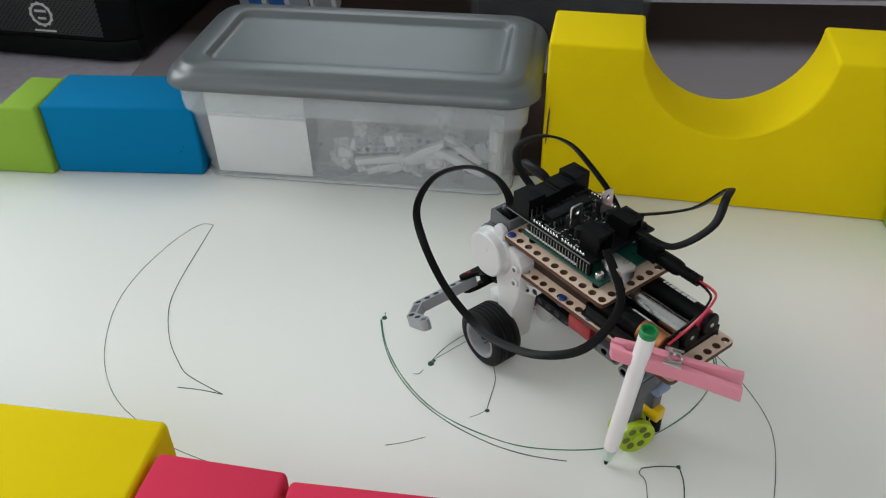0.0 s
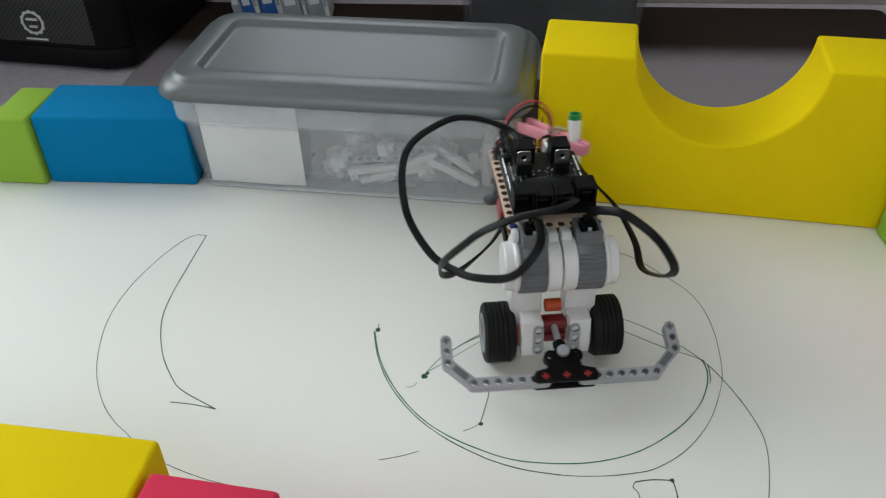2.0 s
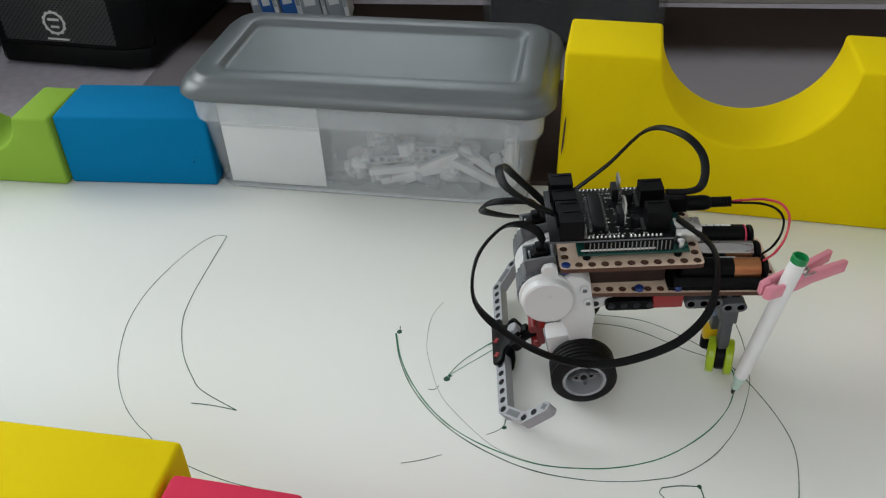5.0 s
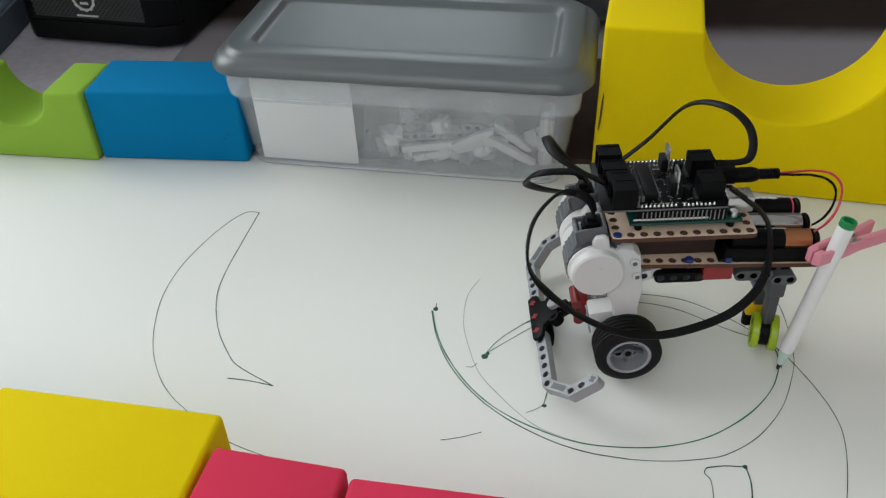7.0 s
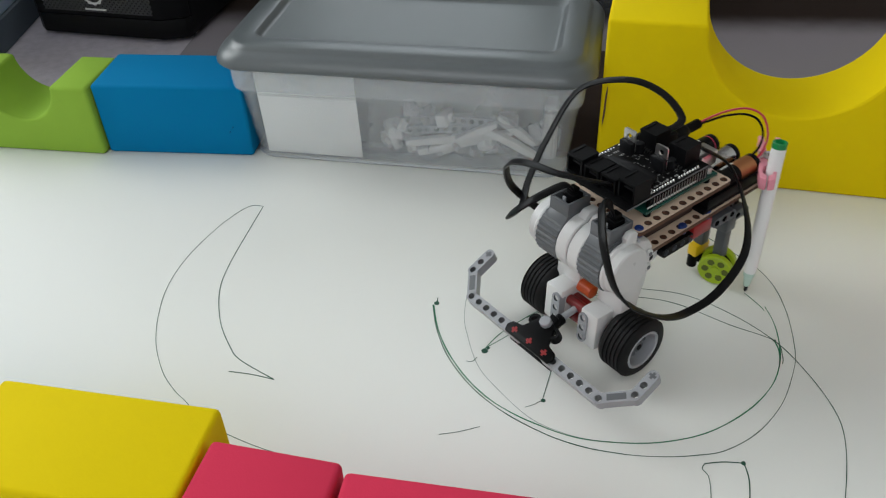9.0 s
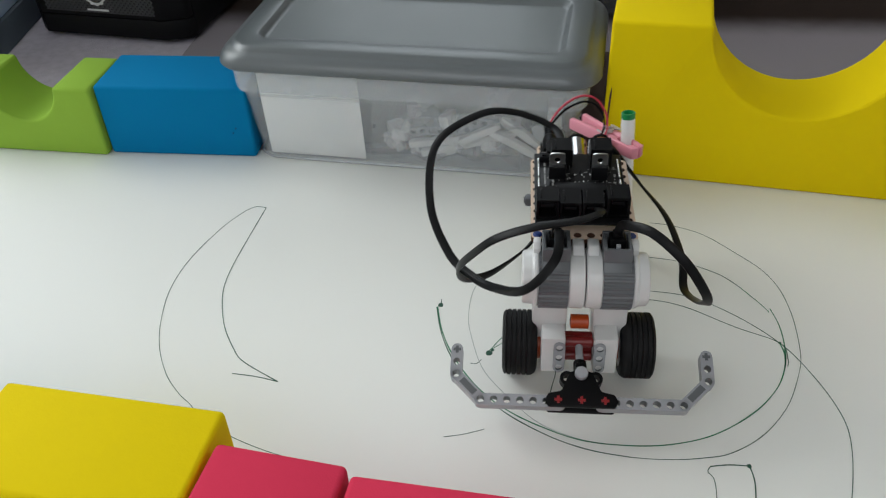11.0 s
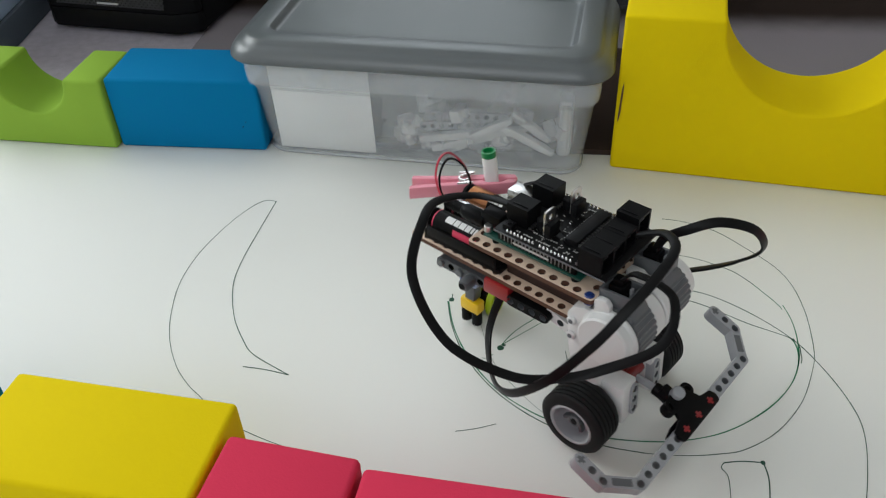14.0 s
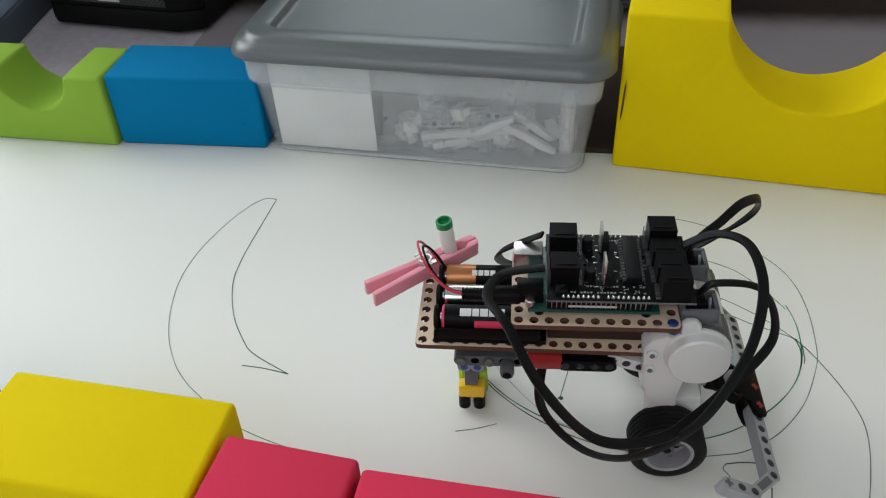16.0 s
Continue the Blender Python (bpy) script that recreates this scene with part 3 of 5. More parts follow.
def storage_box():
    e = thing("storage_box", "shoebox-size clear plastic storage box with grey lid, closed", "storage box")
    e.matrix_world = BOX_M
    bm = bmesh.new()
    loft(bm, [(0.1395, 0.0655, 0.016, 0.003), (0.1420, 0.068, 0.018, 0.0005), (0.1435, 0.0695, 0.019, 0.004), (0.1515, 0.0735, 0.02, 0.068),
              (0.1545, 0.0765, 0.02, 0.0705), (0.1560, 0.078, 0.021, 0.099),
              (0.1546, 0.0766, 0.02, 0.099), (0.1531, 0.0751, 0.019, 0.0712), (0.1501, 0.0721, 0.019, 0.0687), (0.1421, 0.0681, 0.018, 0.0045), (0.1400, 0.066, 0.016, 0.004)])
    part("body", bm, BOXPLASTIC, e, "milky clear plastic tub")
    for name, lo, hi, w, plastic in (("step_rib", 0.0665, 0.0712, 0.0004, MILKY), ("bottom_rim", 0.0006, 0.0040, 0.0006, RIM_PL)):
        bm = bmesh.new()
        k, j = 0.004 * (lo - 0.004) / 0.064, 0.008 * (lo - 0.004) / 0.064 - 0.004
        loft(bm, [(0.1478 + j, 0.0698 + k, 0.0192, lo), (0.1483 + j + w, 0.0703 + k + w, 0.0195, (lo + hi) / 2), (0.1478 + j + (0.003 if lo > 0.05 else 0), 0.0698 + k + (0.003 if lo > 0.05 else 0), 0.0192, hi)], False, False)
        part(name, bm, plastic, e, "milky moulded rib round the tub")
    bm = bmesh.new()
    loft(bm, [(0.1548, 0.0768, 0.02, 0.072), (0.1563, 0.0783, 0.021, 0.0985), (0.1566, 0.0786, 0.021, 0.0985), (0.1551, 0.0771, 0.02, 0.072)], False, False)
    part("upper_band", bm, MILKY, e, "milky upper band of the tub")
    bm = bmesh.new()
    loft(bm, [(0.1575, 0.0795, 0.024, 0.0965), (0.1640, 0.0860, 0.029, 0.0962), (0.1650, 0.0870, 0.030, 0.0975), (0.1646, 0.0866, 0.030, 0.0995),
              (0.1630, 0.0850, 0.029, 0.1030), (0.1606, 0.0826, 0.028, 0.1064), (0.1576, 0.0796, 0.027, 0.1086), (0.1548, 0.0768, 0.025, 0.1092), (0.1536, 0.0756, 0.024, 0.1104),
              (0.1520, 0.074, 0.023, 0.1126), (0.1496, 0.0716, 0.022, 0.1136), (0.1340, 0.056, 0.013, 0.1138),
              (0.1326, 0.0546, 0.012, 0.1133), (0.1300, 0.052, 0.011, 0.1100), (0.1280, 0.050, 0.010, 0.1088), (0.1262, 0.0482, 0.009, 0.1085)], cap0=False)
    loft(bm, [(0.1575, 0.0795, 0.024, 0.0965), (0.1550, 0.077, 0.022, 0.1035)], cap0=False)
    part("lid", bm, LID, e, "matt grey plastic lid with a sunken panel", smooth=50)
    return e


storage_box()


def in_box(name, bm, material, label, cat, m, mats=(), group=""):
    ob = finish(name, bm, material, mats=mats)
    ob.matrix_world = BOX_M @ m
    return tagged(ob, label, cat, group)


def box_contents():
    bm = bmesh.new()
    box(bm, 0, 0.0905, 0, 0.0008, 0, 0.0835, 0.0002)
    in_box("card_sheet", bm, CARD, "white card sheet standing inside the storage tub", "card", pose(-0.1305, -0.0668, 0.0052, 3.4, 0, 0))
    rng = random.Random(4)
    # white beams and small white pieces in the bag
    for k, (x, y, z, rz, ry, n) in enumerate(((0.004, -0.052, 0.034, 3, -4, 9), (0.004, -0.0575, 0.022, 3, -8, 11), (0.014, -0.055, 0.012, 3, -16, 11),
                                              (0.012, -0.047, 0.043, -3, -3, 9), (0.03, -0.05, 0.01, 5, -22, 8), (0.072, -0.057, 0.040, -3, 26, 7),
                                              (0.085, -0.05, 0.046, -4, 34, 5), (-0.012, -0.043, 0.03, 0, -5, 9), (0.05, -0.06, 0.03, 2, -28, 5), (0.04, -0.048, 0.03, 3, 14, 6))):
        bm = bmesh.new()
        if k in (1, 2, 4, 5, 6, 8):
            out = [(-0.004, -0.0032), (n * 0.0055, -0.0036), (n * 0.008 - 0.004, -0.0022), (n * 0.008 - 0.003, 0.0018), (n * 0.004, 0.0038), (-0.004, 0.003)]
            prism(bm, out, "y", -0.0032, 0.0032, 0.0008)
            in_box("white_bar", bm, WHITE_PL, "white tapered plastic bar, in a bag", "toy piece", pose(x, y - 0.003, z, 0, ry, rz), group="white bars in the storage box")
            continue
        beam(bm, n, Matrix.Rotation(radians(90), 4, "X"))
        in_box("white_beam", bm, WHITE_PL if k % 3 else LGREY, "white plastic toy beam with holes, in a bag", "toy beam", pose(x, y - 0.005, z, 0, ry, rz), group="white beams in the storage box", mats=(DGREY,))
    for k in range(24):
        bm = bmesh.new()
        s = rng.uniform(0.004, 0.009)
        box(bm, -s, s, -s * 0.7, s * 0.7, -s * 0.6, s * 0.6, 0.001)
        cyl(bm, s * 0.45, (0, 0, s * 0.5), (0, 0, s * 1.1), 10)
        x = rng.uniform(-0.026, 0.008) if k < 15 else rng.uniform(0.02, 0.125)
        in_box("white_connector", bm, WHITE_PL, "small white plastic toy connector, in a bag", "toy piece",
               pose(x, rng.uniform(-0.055, -0.035), rng.uniform(0.012, 0.048), rng.uniform(0, 180), rng.uniform(0, 180), rng.uniform(0, 180)), group="white connectors in the storage box")
    bm = bmesh.new()
    box(bm, 0.121, 0.133, -0.05, -0.03, 0.0055, 0.062, 0.004)
    cyl(bm, 0.0035, (0.127, -0.0505, 0.012), (0.127, -0.0505, 0.058), 12, 0.001)
    in_box("white_tube_piece", bm, WHITE_PL, "white upright plastic piece inside the tub", "toy piece", Matrix())
    # crumpled clear bags
    for bx0, bx1, y0, seed in ((-0.036, 0.10, -0.06, 1), (0.045, 0.135, -0.05, 2)):
        bm = bmesh.new()
        n, k = 34, 16
        g = []
        for j in range(k + 1):
            row = []
            for i in range(n + 1):
                u, v = i / n, j / k
                p = Vector((bx0 + (bx1 - bx0) * u, y0, 0.007 + 0.082 * v))
                w = noise.turbulence(p * 48 + Vector((seed * 7, 0, 0)), 4, True) * 0.022 - 0.008
                p += Vector((noise.noise(p * 50) * 0.004, w + 0.02 * v * v + (0.012 if seed == 2 else 0), noise.noise(p * 33 + Vector((3, 3, 3))) * 0.007))
                row.append(bm.verts.new(p))
            g.append(row)
        for j in range(k):
            for i in range(n):
                bm.faces.new([g[j][i], g[j][i + 1], g[j + 1][i + 1], g[j + 1][i]])
        bmesh.ops.solidify(bm, geom=list(bm.faces), thickness=0.0002)
        in_box("plastic_bag", bm, BAG, "crumpled clear plastic bag inside the tub", "plastic bag", Matrix(), group="plastic bags in the storage box")


box_contents()


# ---- behind the blocks ----
def computer_case():
    e = thing("computer_case", "black tower computer case with perforated front on the carpet", "computer case")
    e.matrix_world = pose(-0.5480, 0.3635, 0, 0, 0, -7.9)
    W, D, H = 0.199, 0.46, 0.45
    bm = bmesh.new()
    box(bm, 0.0, W, 0.022, D, 0.007, H, 0.003)
    part("body", bm, CASE, e)
    bm = bmesh.new()
    out = [(0.012, 0.0), (W - 0.03, 0.0), (W - 0.004, 0.012), (W, 0.0215), (0, 0.0215), (0.002, 0.008)]
    prism(bm, out, "z", 0.0305, H, 0.002)
    part("front_frame", bm, CASE, e)
    bm = bmesh.new()
    prism(bm, [(a, b + 0.0012) for a, b in out], "z", 0.006, 0.0293, 0.0015)
    part("bottom_bezel", bm, CASE, e)
    # perforated panel: many small holes as raised lattice bars
    bm = bmesh.new()
    x0, x1, z0, z1 = 0.022, W - 0.036, 0.036, H - 0.03
    step = 0.0056
    n = int((x1 - x0 + z1 - z0) / step) + 2
    for s in (1, -1):
        for i in range(0, n):
            c = i * step
            # a diagonal bar, clipped to the panel
            if s == 1:
                a = (x0 + max(0, c - (z1 - z0)), z0 + min(c, z1 - z0))
                b = (x0 + min(c, x1 - x0), z0 + max(0, c - (x1 - x0)))
            else:
                a = (x1 - max(0, c - (z1 - z0)), z0 + min(c, z1 - z0))
                b = (x1 - min(c, x1 - x0), z0 + max(0, c - (x1 - x0)))
            if math.hypot(a[0] - b[0], a[1] - b[1]) < 0.002:
                continue
            d = Vector((b[0] - a[0], 0, b[1] - a[1])).normalized() * 0.0009
            w = Vector((-d.z, 0, d.x))
            A, B = Vector((a[0], -0.0012, a[1])), Vector((b[0], -0.0012, b[1]))
            front = [bm.verts.new(q) for q in (A + w, B + w, B - w, A - w)]
            back = [bm.verts.new(q + Vector((0, 0.0012, 0))) for q in (A + w, B + w, B - w, A - w)]
            bm.faces.new(front)
            for q in range(4):
                bm.faces.new([front[q], front[(q + 1) % 4], back[(q + 1) % 4], back[q]])
    part("grille", bm, CASE_GRILL, e, "dark grey diamond mesh grille", smooth=0)
    # round badge: a plain toothed ring with bars
    bm = bmesh.new()
    c = Vector((0.0915, 0, 0.059))
    ring = []
    for k in range(48):
        a = 2 * math.pi * k / 48
        r = 0.0135 + (0.0012 if k % 4 < 2 else 0)
        ring.append(((c.x + r * math.cos(a), c.z + r * math.sin(a)), (c.x + 0.0112 * math.cos(a), c.z + 0.0112 * math.sin(a))))
    for y in (-0.0022,):
        for k in range(48):
            (a, b), (c1, d1) = ring[k], ring[(k + 1) % 48]
            f = [bm.verts.new((a[0], y, a[1])), bm.verts.new((c1[0], y, c1[1])), bm.verts.new((d1[0], y, d1[1])), bm.verts.new((b[0], y, b[1]))]
            bm.faces.new(f)
    r = bmesh.ops.extrude_face_region(bm, geom=list(bm.faces))
    for v in r["geom"]:
        if isinstance(v, bmesh.types.BMVert):
            v.co.y += 0.0009
    for q in ((-0.007, 0.007, 0.0025, 0.0052), (-0.005, 0.005, -0.006, -0.0035)):
        box(bm, c.x + q[0], c.x + q[1], -0.0022, -0.0012, c.z + q[2], c.z + q[3])
    box(bm, c.x - 0.0135, c.x + 0.0135, -0.0022, -0.0012, c.z - 0.0205, c.z - 0.0185)
    part("badge", bm, BADGE, e, "silver round toothed badge", smooth=0)
    for x, y in ((0.03, 0.06), (W - 0.03, 0.06), (0.03, D - 0.05), (W - 0.03, D - 0.05)):
        bm = bmesh.new()
        cyl(bm, 0.016, (x, y, -0.001), (x, y, 0.013), 16, 0.002)
        part("foot", bm, RUBBER, e)


computer_case()


def behind():
    # low pale panel with a dark plinth, beside the computer
    e = thing("side_panel", "pale blue-white furniture panel on a dark plinth", "furniture")
    e.matrix_world = pose(-0.5625, 0.30, 0, 0, 0, 6)
    bm = bmesh.new()
    box(bm, -0.03, 0.0, -0.02, 0.9, -0.001, 0.034, 0.002)
    part("plinth", bm, PANEL_GREY, e, "dark grey plinth strip")
    bm = bmesh.new()
    box(bm, -0.04, -0.004, -0.03, 0.9, 0.034, 0.34, 0.003)
    part("board", bm, PANEL_BLUEWHITE, e)
    # brown mat with rounded corners on the carpet; its fade paints the floor's shade
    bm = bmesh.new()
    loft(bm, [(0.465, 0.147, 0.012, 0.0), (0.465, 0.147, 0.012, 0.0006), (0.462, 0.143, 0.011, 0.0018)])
    ob = tagged(finish("floor_mat", bm, MAT_SHADED), "dark brown fabric mat with the carpet's shade painted in", "mat")
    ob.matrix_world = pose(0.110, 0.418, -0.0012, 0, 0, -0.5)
    # flat dark sheet added to fill the gap between box and bridge
    bm = bmesh.new()
    loft(bm, [(0.16, 0.105, 0.01, 0.0), (0.161, 0.106, 0.011, 0.003), (0.16, 0.105, 0.01, 0.006)])
    ob = tagged(finish("floor_mat", bm, MAT_BROWN), "flat dark brown sheet under the storage box's back", "mat")
    ob.matrix_world = pose(0.0, 0.233, -0.0012, 0, 0, -3)
    # dark wooden board standing behind the storage box
    bm = bmesh.new()
    box(bm, -0.30, 0.02, 0, 0.02, -0.001, 0.30, 0.002)
    ob = tagged(finish("wooden_board", bm, WOOD_DARK), "brown wooden board standing upright on the carpet", "board")
    ob.matrix_world = pose(0.0, 0.585, 0, 0, 0, -3)
    # panel in view only at its foot; height and width added to shade the floor
    bm = bmesh.new()
    box(bm, 0, 0.95, 0, 0.02, -0.001, 0.72, 0.002)
    ob = tagged(finish("cupboard_side", bm, PANEL_TAUPE), "grey-brown panel behind the mat, unseen upper part added for shade", "furniture")
    ob.matrix_world = pose(0.03, 0.578, 0, 0, 0, 0)
    # a row of booklets leaning in front of the board
    rng = random.Random(9)
    x = -0.272
    for k, (w, m) in enumerate(((0.012, BOOK_GREY), (0.016, BOOK_BLUE), (0.006, BOOK_WHITE), (0.02, BOOK_BLUE), (0.007, BOOK_WHITE), (0.024, BOOK_GREY), (0.005, BOOK_WHITE), (0.022, BOOK_GREY), (0.006, BOOK_WHITE))):
        e = thing("booklet", "thin upright booklet with a glossy cover behind the box", "booklet", "booklets behind the storage box")
        e.matrix_world = pose(x, 0.508 + rng.uniform(-0.004, 0.004), -0.001, 0, -9, 4)
        bm = bmesh.new()
        box(bm, 0, w, 0, 0.045, 0, 0.17 + rng.uniform(-0.01, 0.01), 0.0008)
        part("cover", bm, m, e)
        bm = bmesh.new()
        box(bm, w * 0.2, w * 0.8, -0.0006, 0, 0.02, 0.06)
        part("spine_label", bm, BOOK_WHITE if m is not BOOK_WHITE else BOOK_GREY, e)
        x += w + 0.0012
    # a dark clear tub with a crumpled bag
    e = thing("clear_tub", "low clear plastic tub with dark contents behind the lid", "storage box")
    e.matrix_world = pose(0.138, 0.475, 0.003, 0, 0, -3)
    bm = bmesh.new()
    loft(bm, [(0.10, 0.05, 0.015, 0.006), (0.105, 0.055, 0.016, 0.0065), (0.112, 0.06, 0.018, 0.10), (0.110, 0.058, 0.017, 0.10), (0.103, 0.053, 0.015, 0.008)])
    part("body", bm, clear_mat("smoky_clear_plastic", (0.22, 0.23, 0.25), 0.85, 0.12), e)
    bm = bmesh.new()
    box(bm, -0.098, 0.098, -0.049, 0.049, 0.0095, 0.066, 0.006)
    for v in bm.verts:
        v.co += Vector((0, 0, noise.noise(v.co * 30) * 0.004))
    part("contents", bm, BLACK, e, "dark heaped contents")
    bm = bmesh.new()
    g = []
    for j in range(11):
        row = []
        for i in range(21):
            p = Vector((-0.08 + 0.14 * i / 20, -0.03 + 0.06 * j / 10, 0.07))
            p.z += 0.028 * math.sin(math.pi * i / 20) * math.sin(math.pi * j / 10) + noise.turbulence(p * 45, 3, False) * 0.012
            row.append(bm.verts.new(p))
        g.append(row)
    for j in range(10):
        for i in range(20):
            bm.faces.new([g[j][i], g[j][i + 1], g[j + 1][i + 1], g[j + 1][i]])
    bmesh.ops.solidify(bm, geom=list(bm.faces), thickness=0.0003)
    part("bag", bm, BAG, e, "crumpled clear film")


behind()


# ---- the robot: forward is +x, its left +y, the ground below the axle is the origin; millimetres ----
def robot_body(root):
    # upper plywood plate: 11 x 8 holes round its rim
    bm = bmesh.new()
    rim = lambda nx, ny: (lambda i, j: i in (0, nx - 1) or j in (0, ny - 1))
    holed(bm, 11, 8, rim(11, 8), 8.0, 3.0, 2.45, 3.0, m=mm(-42.2, -0.5, 104.2) @ Matrix.Scale(MM, 4))
    part("upper_plate", bm, PLY, root, "perforated plywood plate with burnt edges", (CHAR,), smooth=0)
    bm = bmesh.new()
    holed(bm, 16, 7, rim(16, 7), 8.0, 3.0, 2.45, 3.0, m=mm(-75, 1.0, 81.6, 0.8, 0.8, 0) @ Matrix.Scale(MM, 4))
    plate = part("lower_plate", bm, PLY, root, "perforated plywood plate with burnt edges", (CHAR,), smooth=0)
    # filler board added under the plate so its holes look dark
    under = bmesh.new()
    bx(under, -136, -16, -24.5, 26.5, -3.2, -1.9, 0.3, m=mm(0, 0, 80.4) @ Matrix.Rotation(radians(0.8), 4, "Y"))
    lining = part("plate_lining", under, CHAR, root, "dark filler board added below the plate")
    # brown block between the plates, its dark colour painting the gap's shade
    bm = bmesh.new()
    bx(bm, -66, -14, -19, 19, 83, 102.6, 0.5)
    part("spacer", bm, mat("gap_shade_brown", (0.028, 0.012, 0.008), 0.75, var=0.3, scale=120), root, "dark brown block standing in for shade between the plates")
    low = lambda x: 81.6 - (x + 75) * 0.014
    for x, y, z in ((-2.2, 27.5, 104.2), (-2.2, -28.5, 104.2), (-49, 25.5, low(-49) + 0.6), (-73, 25.5, low(-73) + 0.6)):
        bm = bmesh.new()
        cy(bm, 2.9, (x, y, z - 4), (x, y, z + 2.4), 14, 0.5)
        cy(bm, 1.6, (x, y, z + 2.4), (x, y, z + 3.0), 10)
        part("pin", bm, BLUE_PL, root, "blue connector pin")
    # batteries and their holder
    bm = bmesh.new()
    bx(bm, -128.5, -67, -25, 27.5, 83.6, 86.5, 0.6)
    holder = part("battery_holder", bm, BLACK, root, "black plastic battery holder")
    deck = [holder]
    for x0, x1 in ((-128.5, -126), (-71, -70)):
        bm = bmesh.new()
        bx(bm, x0, x1, -25, 27.5, 86.3, 90 if x0 < -100 else 95, 0.6)
        part("end_wall", bm, BLACK, holder)
    for y in (-16.2, 1.0, 18.2):
        bm = bmesh.new()
        cy(bm, 7.0, (-128.4, y, 94.5), (-125.6, y, 94.5), 22, 0.7)
        cy(bm, 1.5, (-128.9, y, 94.5), (-128.3, y, 94.5), 12, 0.2, 1)
        part("contact_cover", bm, BLACK, holder, "black round cover with a rivet", (STEEL,))
    for y in (-25, -8.4, 9, 26):
        bm = bmesh.new()
        bx(bm, -126.1, -70.9, y, y + 1.5, 86.3, 94 if abs(y) > 20 else 89, 0.4)
        part("divider", bm, BLACK, holder)
    for y, a, b, split in ((-16.2, BLACK, PINK_INK, 0.03), (1.0, SILVER, SILVER, 0.5), (18.2, BLACK, COPPER, 0.34)):
        bm = bmesh.new()
        L0, L1 = -124, -74
        prof = [(0, 0), (6.4, 0), (7.1, 0.6), (7.1, (L1 - L0) * split)]
        lathe(bm, [(r * MM, h * MM) for r, h in prof], "x", (L0 * MM, y * MM, 94.5 * MM), 24, 1, close=False)
        lathe(bm, [(7.12 * MM, (L1 - L0) * split * MM), (7.12 * MM, (L1 - L0 - 0.8) * MM), (6.2 * MM, (L1 - L0) * MM), (0, (L1 - L0) * MM)], "x", (L0 * MM, y * MM, 94.5 * MM), 24, 0, close=False)
        cy(bm, 2.7, (L0, y, 94.5), (L0 - 1.3, y, 94.5), 14, 0.3, 2)
        bat = part("battery", bm, a, root, {BLACK: "black battery with a bright end", SILVER: "silver battery"}[a], (b, STEEL))
        deck.append(bat)
        if y < -10:
            # white bars for the wide print, a pink band below
            bm = bmesh.new()
            for k, (x0, w) in enumerate(((-114, 6.2), (-107.2, 3.6), (-103, 4.2), (-98.2, 3.6), (-93.8, 1.6), (-91.4, 1.6))):
                for u in range(4):
                    bx(bm, x0, x0 + w, -0.62, 0.62, 0, 0.12, m=mm(0, y, 94.5) @ Matrix.Rotation(radians(8 + 9 * u), 4, "X") @ Matrix.Translation((0, 0, 7.13 * MM)))
            part("print_bars", bm, WHITE_INK, bat, "white printed bars")
            bm = bmesh.new()
            for k in range(5):
                bx(bm, -106, -82, -0.5, 0.5, 0, 0.12, m=mm(0, y, 94.5) @ Matrix.Rotation(radians(64 + 7 * k), 4, "X") @ Matrix.Translation((0, 0, 7.13 * MM)))
            part("print_band", bm, PINK_INK, bat, "pink printed band")
        if y > 10:
            bm = bmesh.new()
            for x0, w in ((-109, 3.0), (-105.4, 2.8), (-102, 2.8), (-98.6, 2.8)):
                for u in range(3):
                    bx(bm, x0, x0 + w, -0.6, 0.6, 0, 0.12, m=mm(0, y, 94.5) @ Matrix.Rotation(radians(22 + 8 * u), 4, "X") @ Matrix.Translation((0, 0, 7.13 * MM)))
            part("print_bars", bm, WHITE_INK, bat, "white printed bars")
    return [plate, lining] + deck


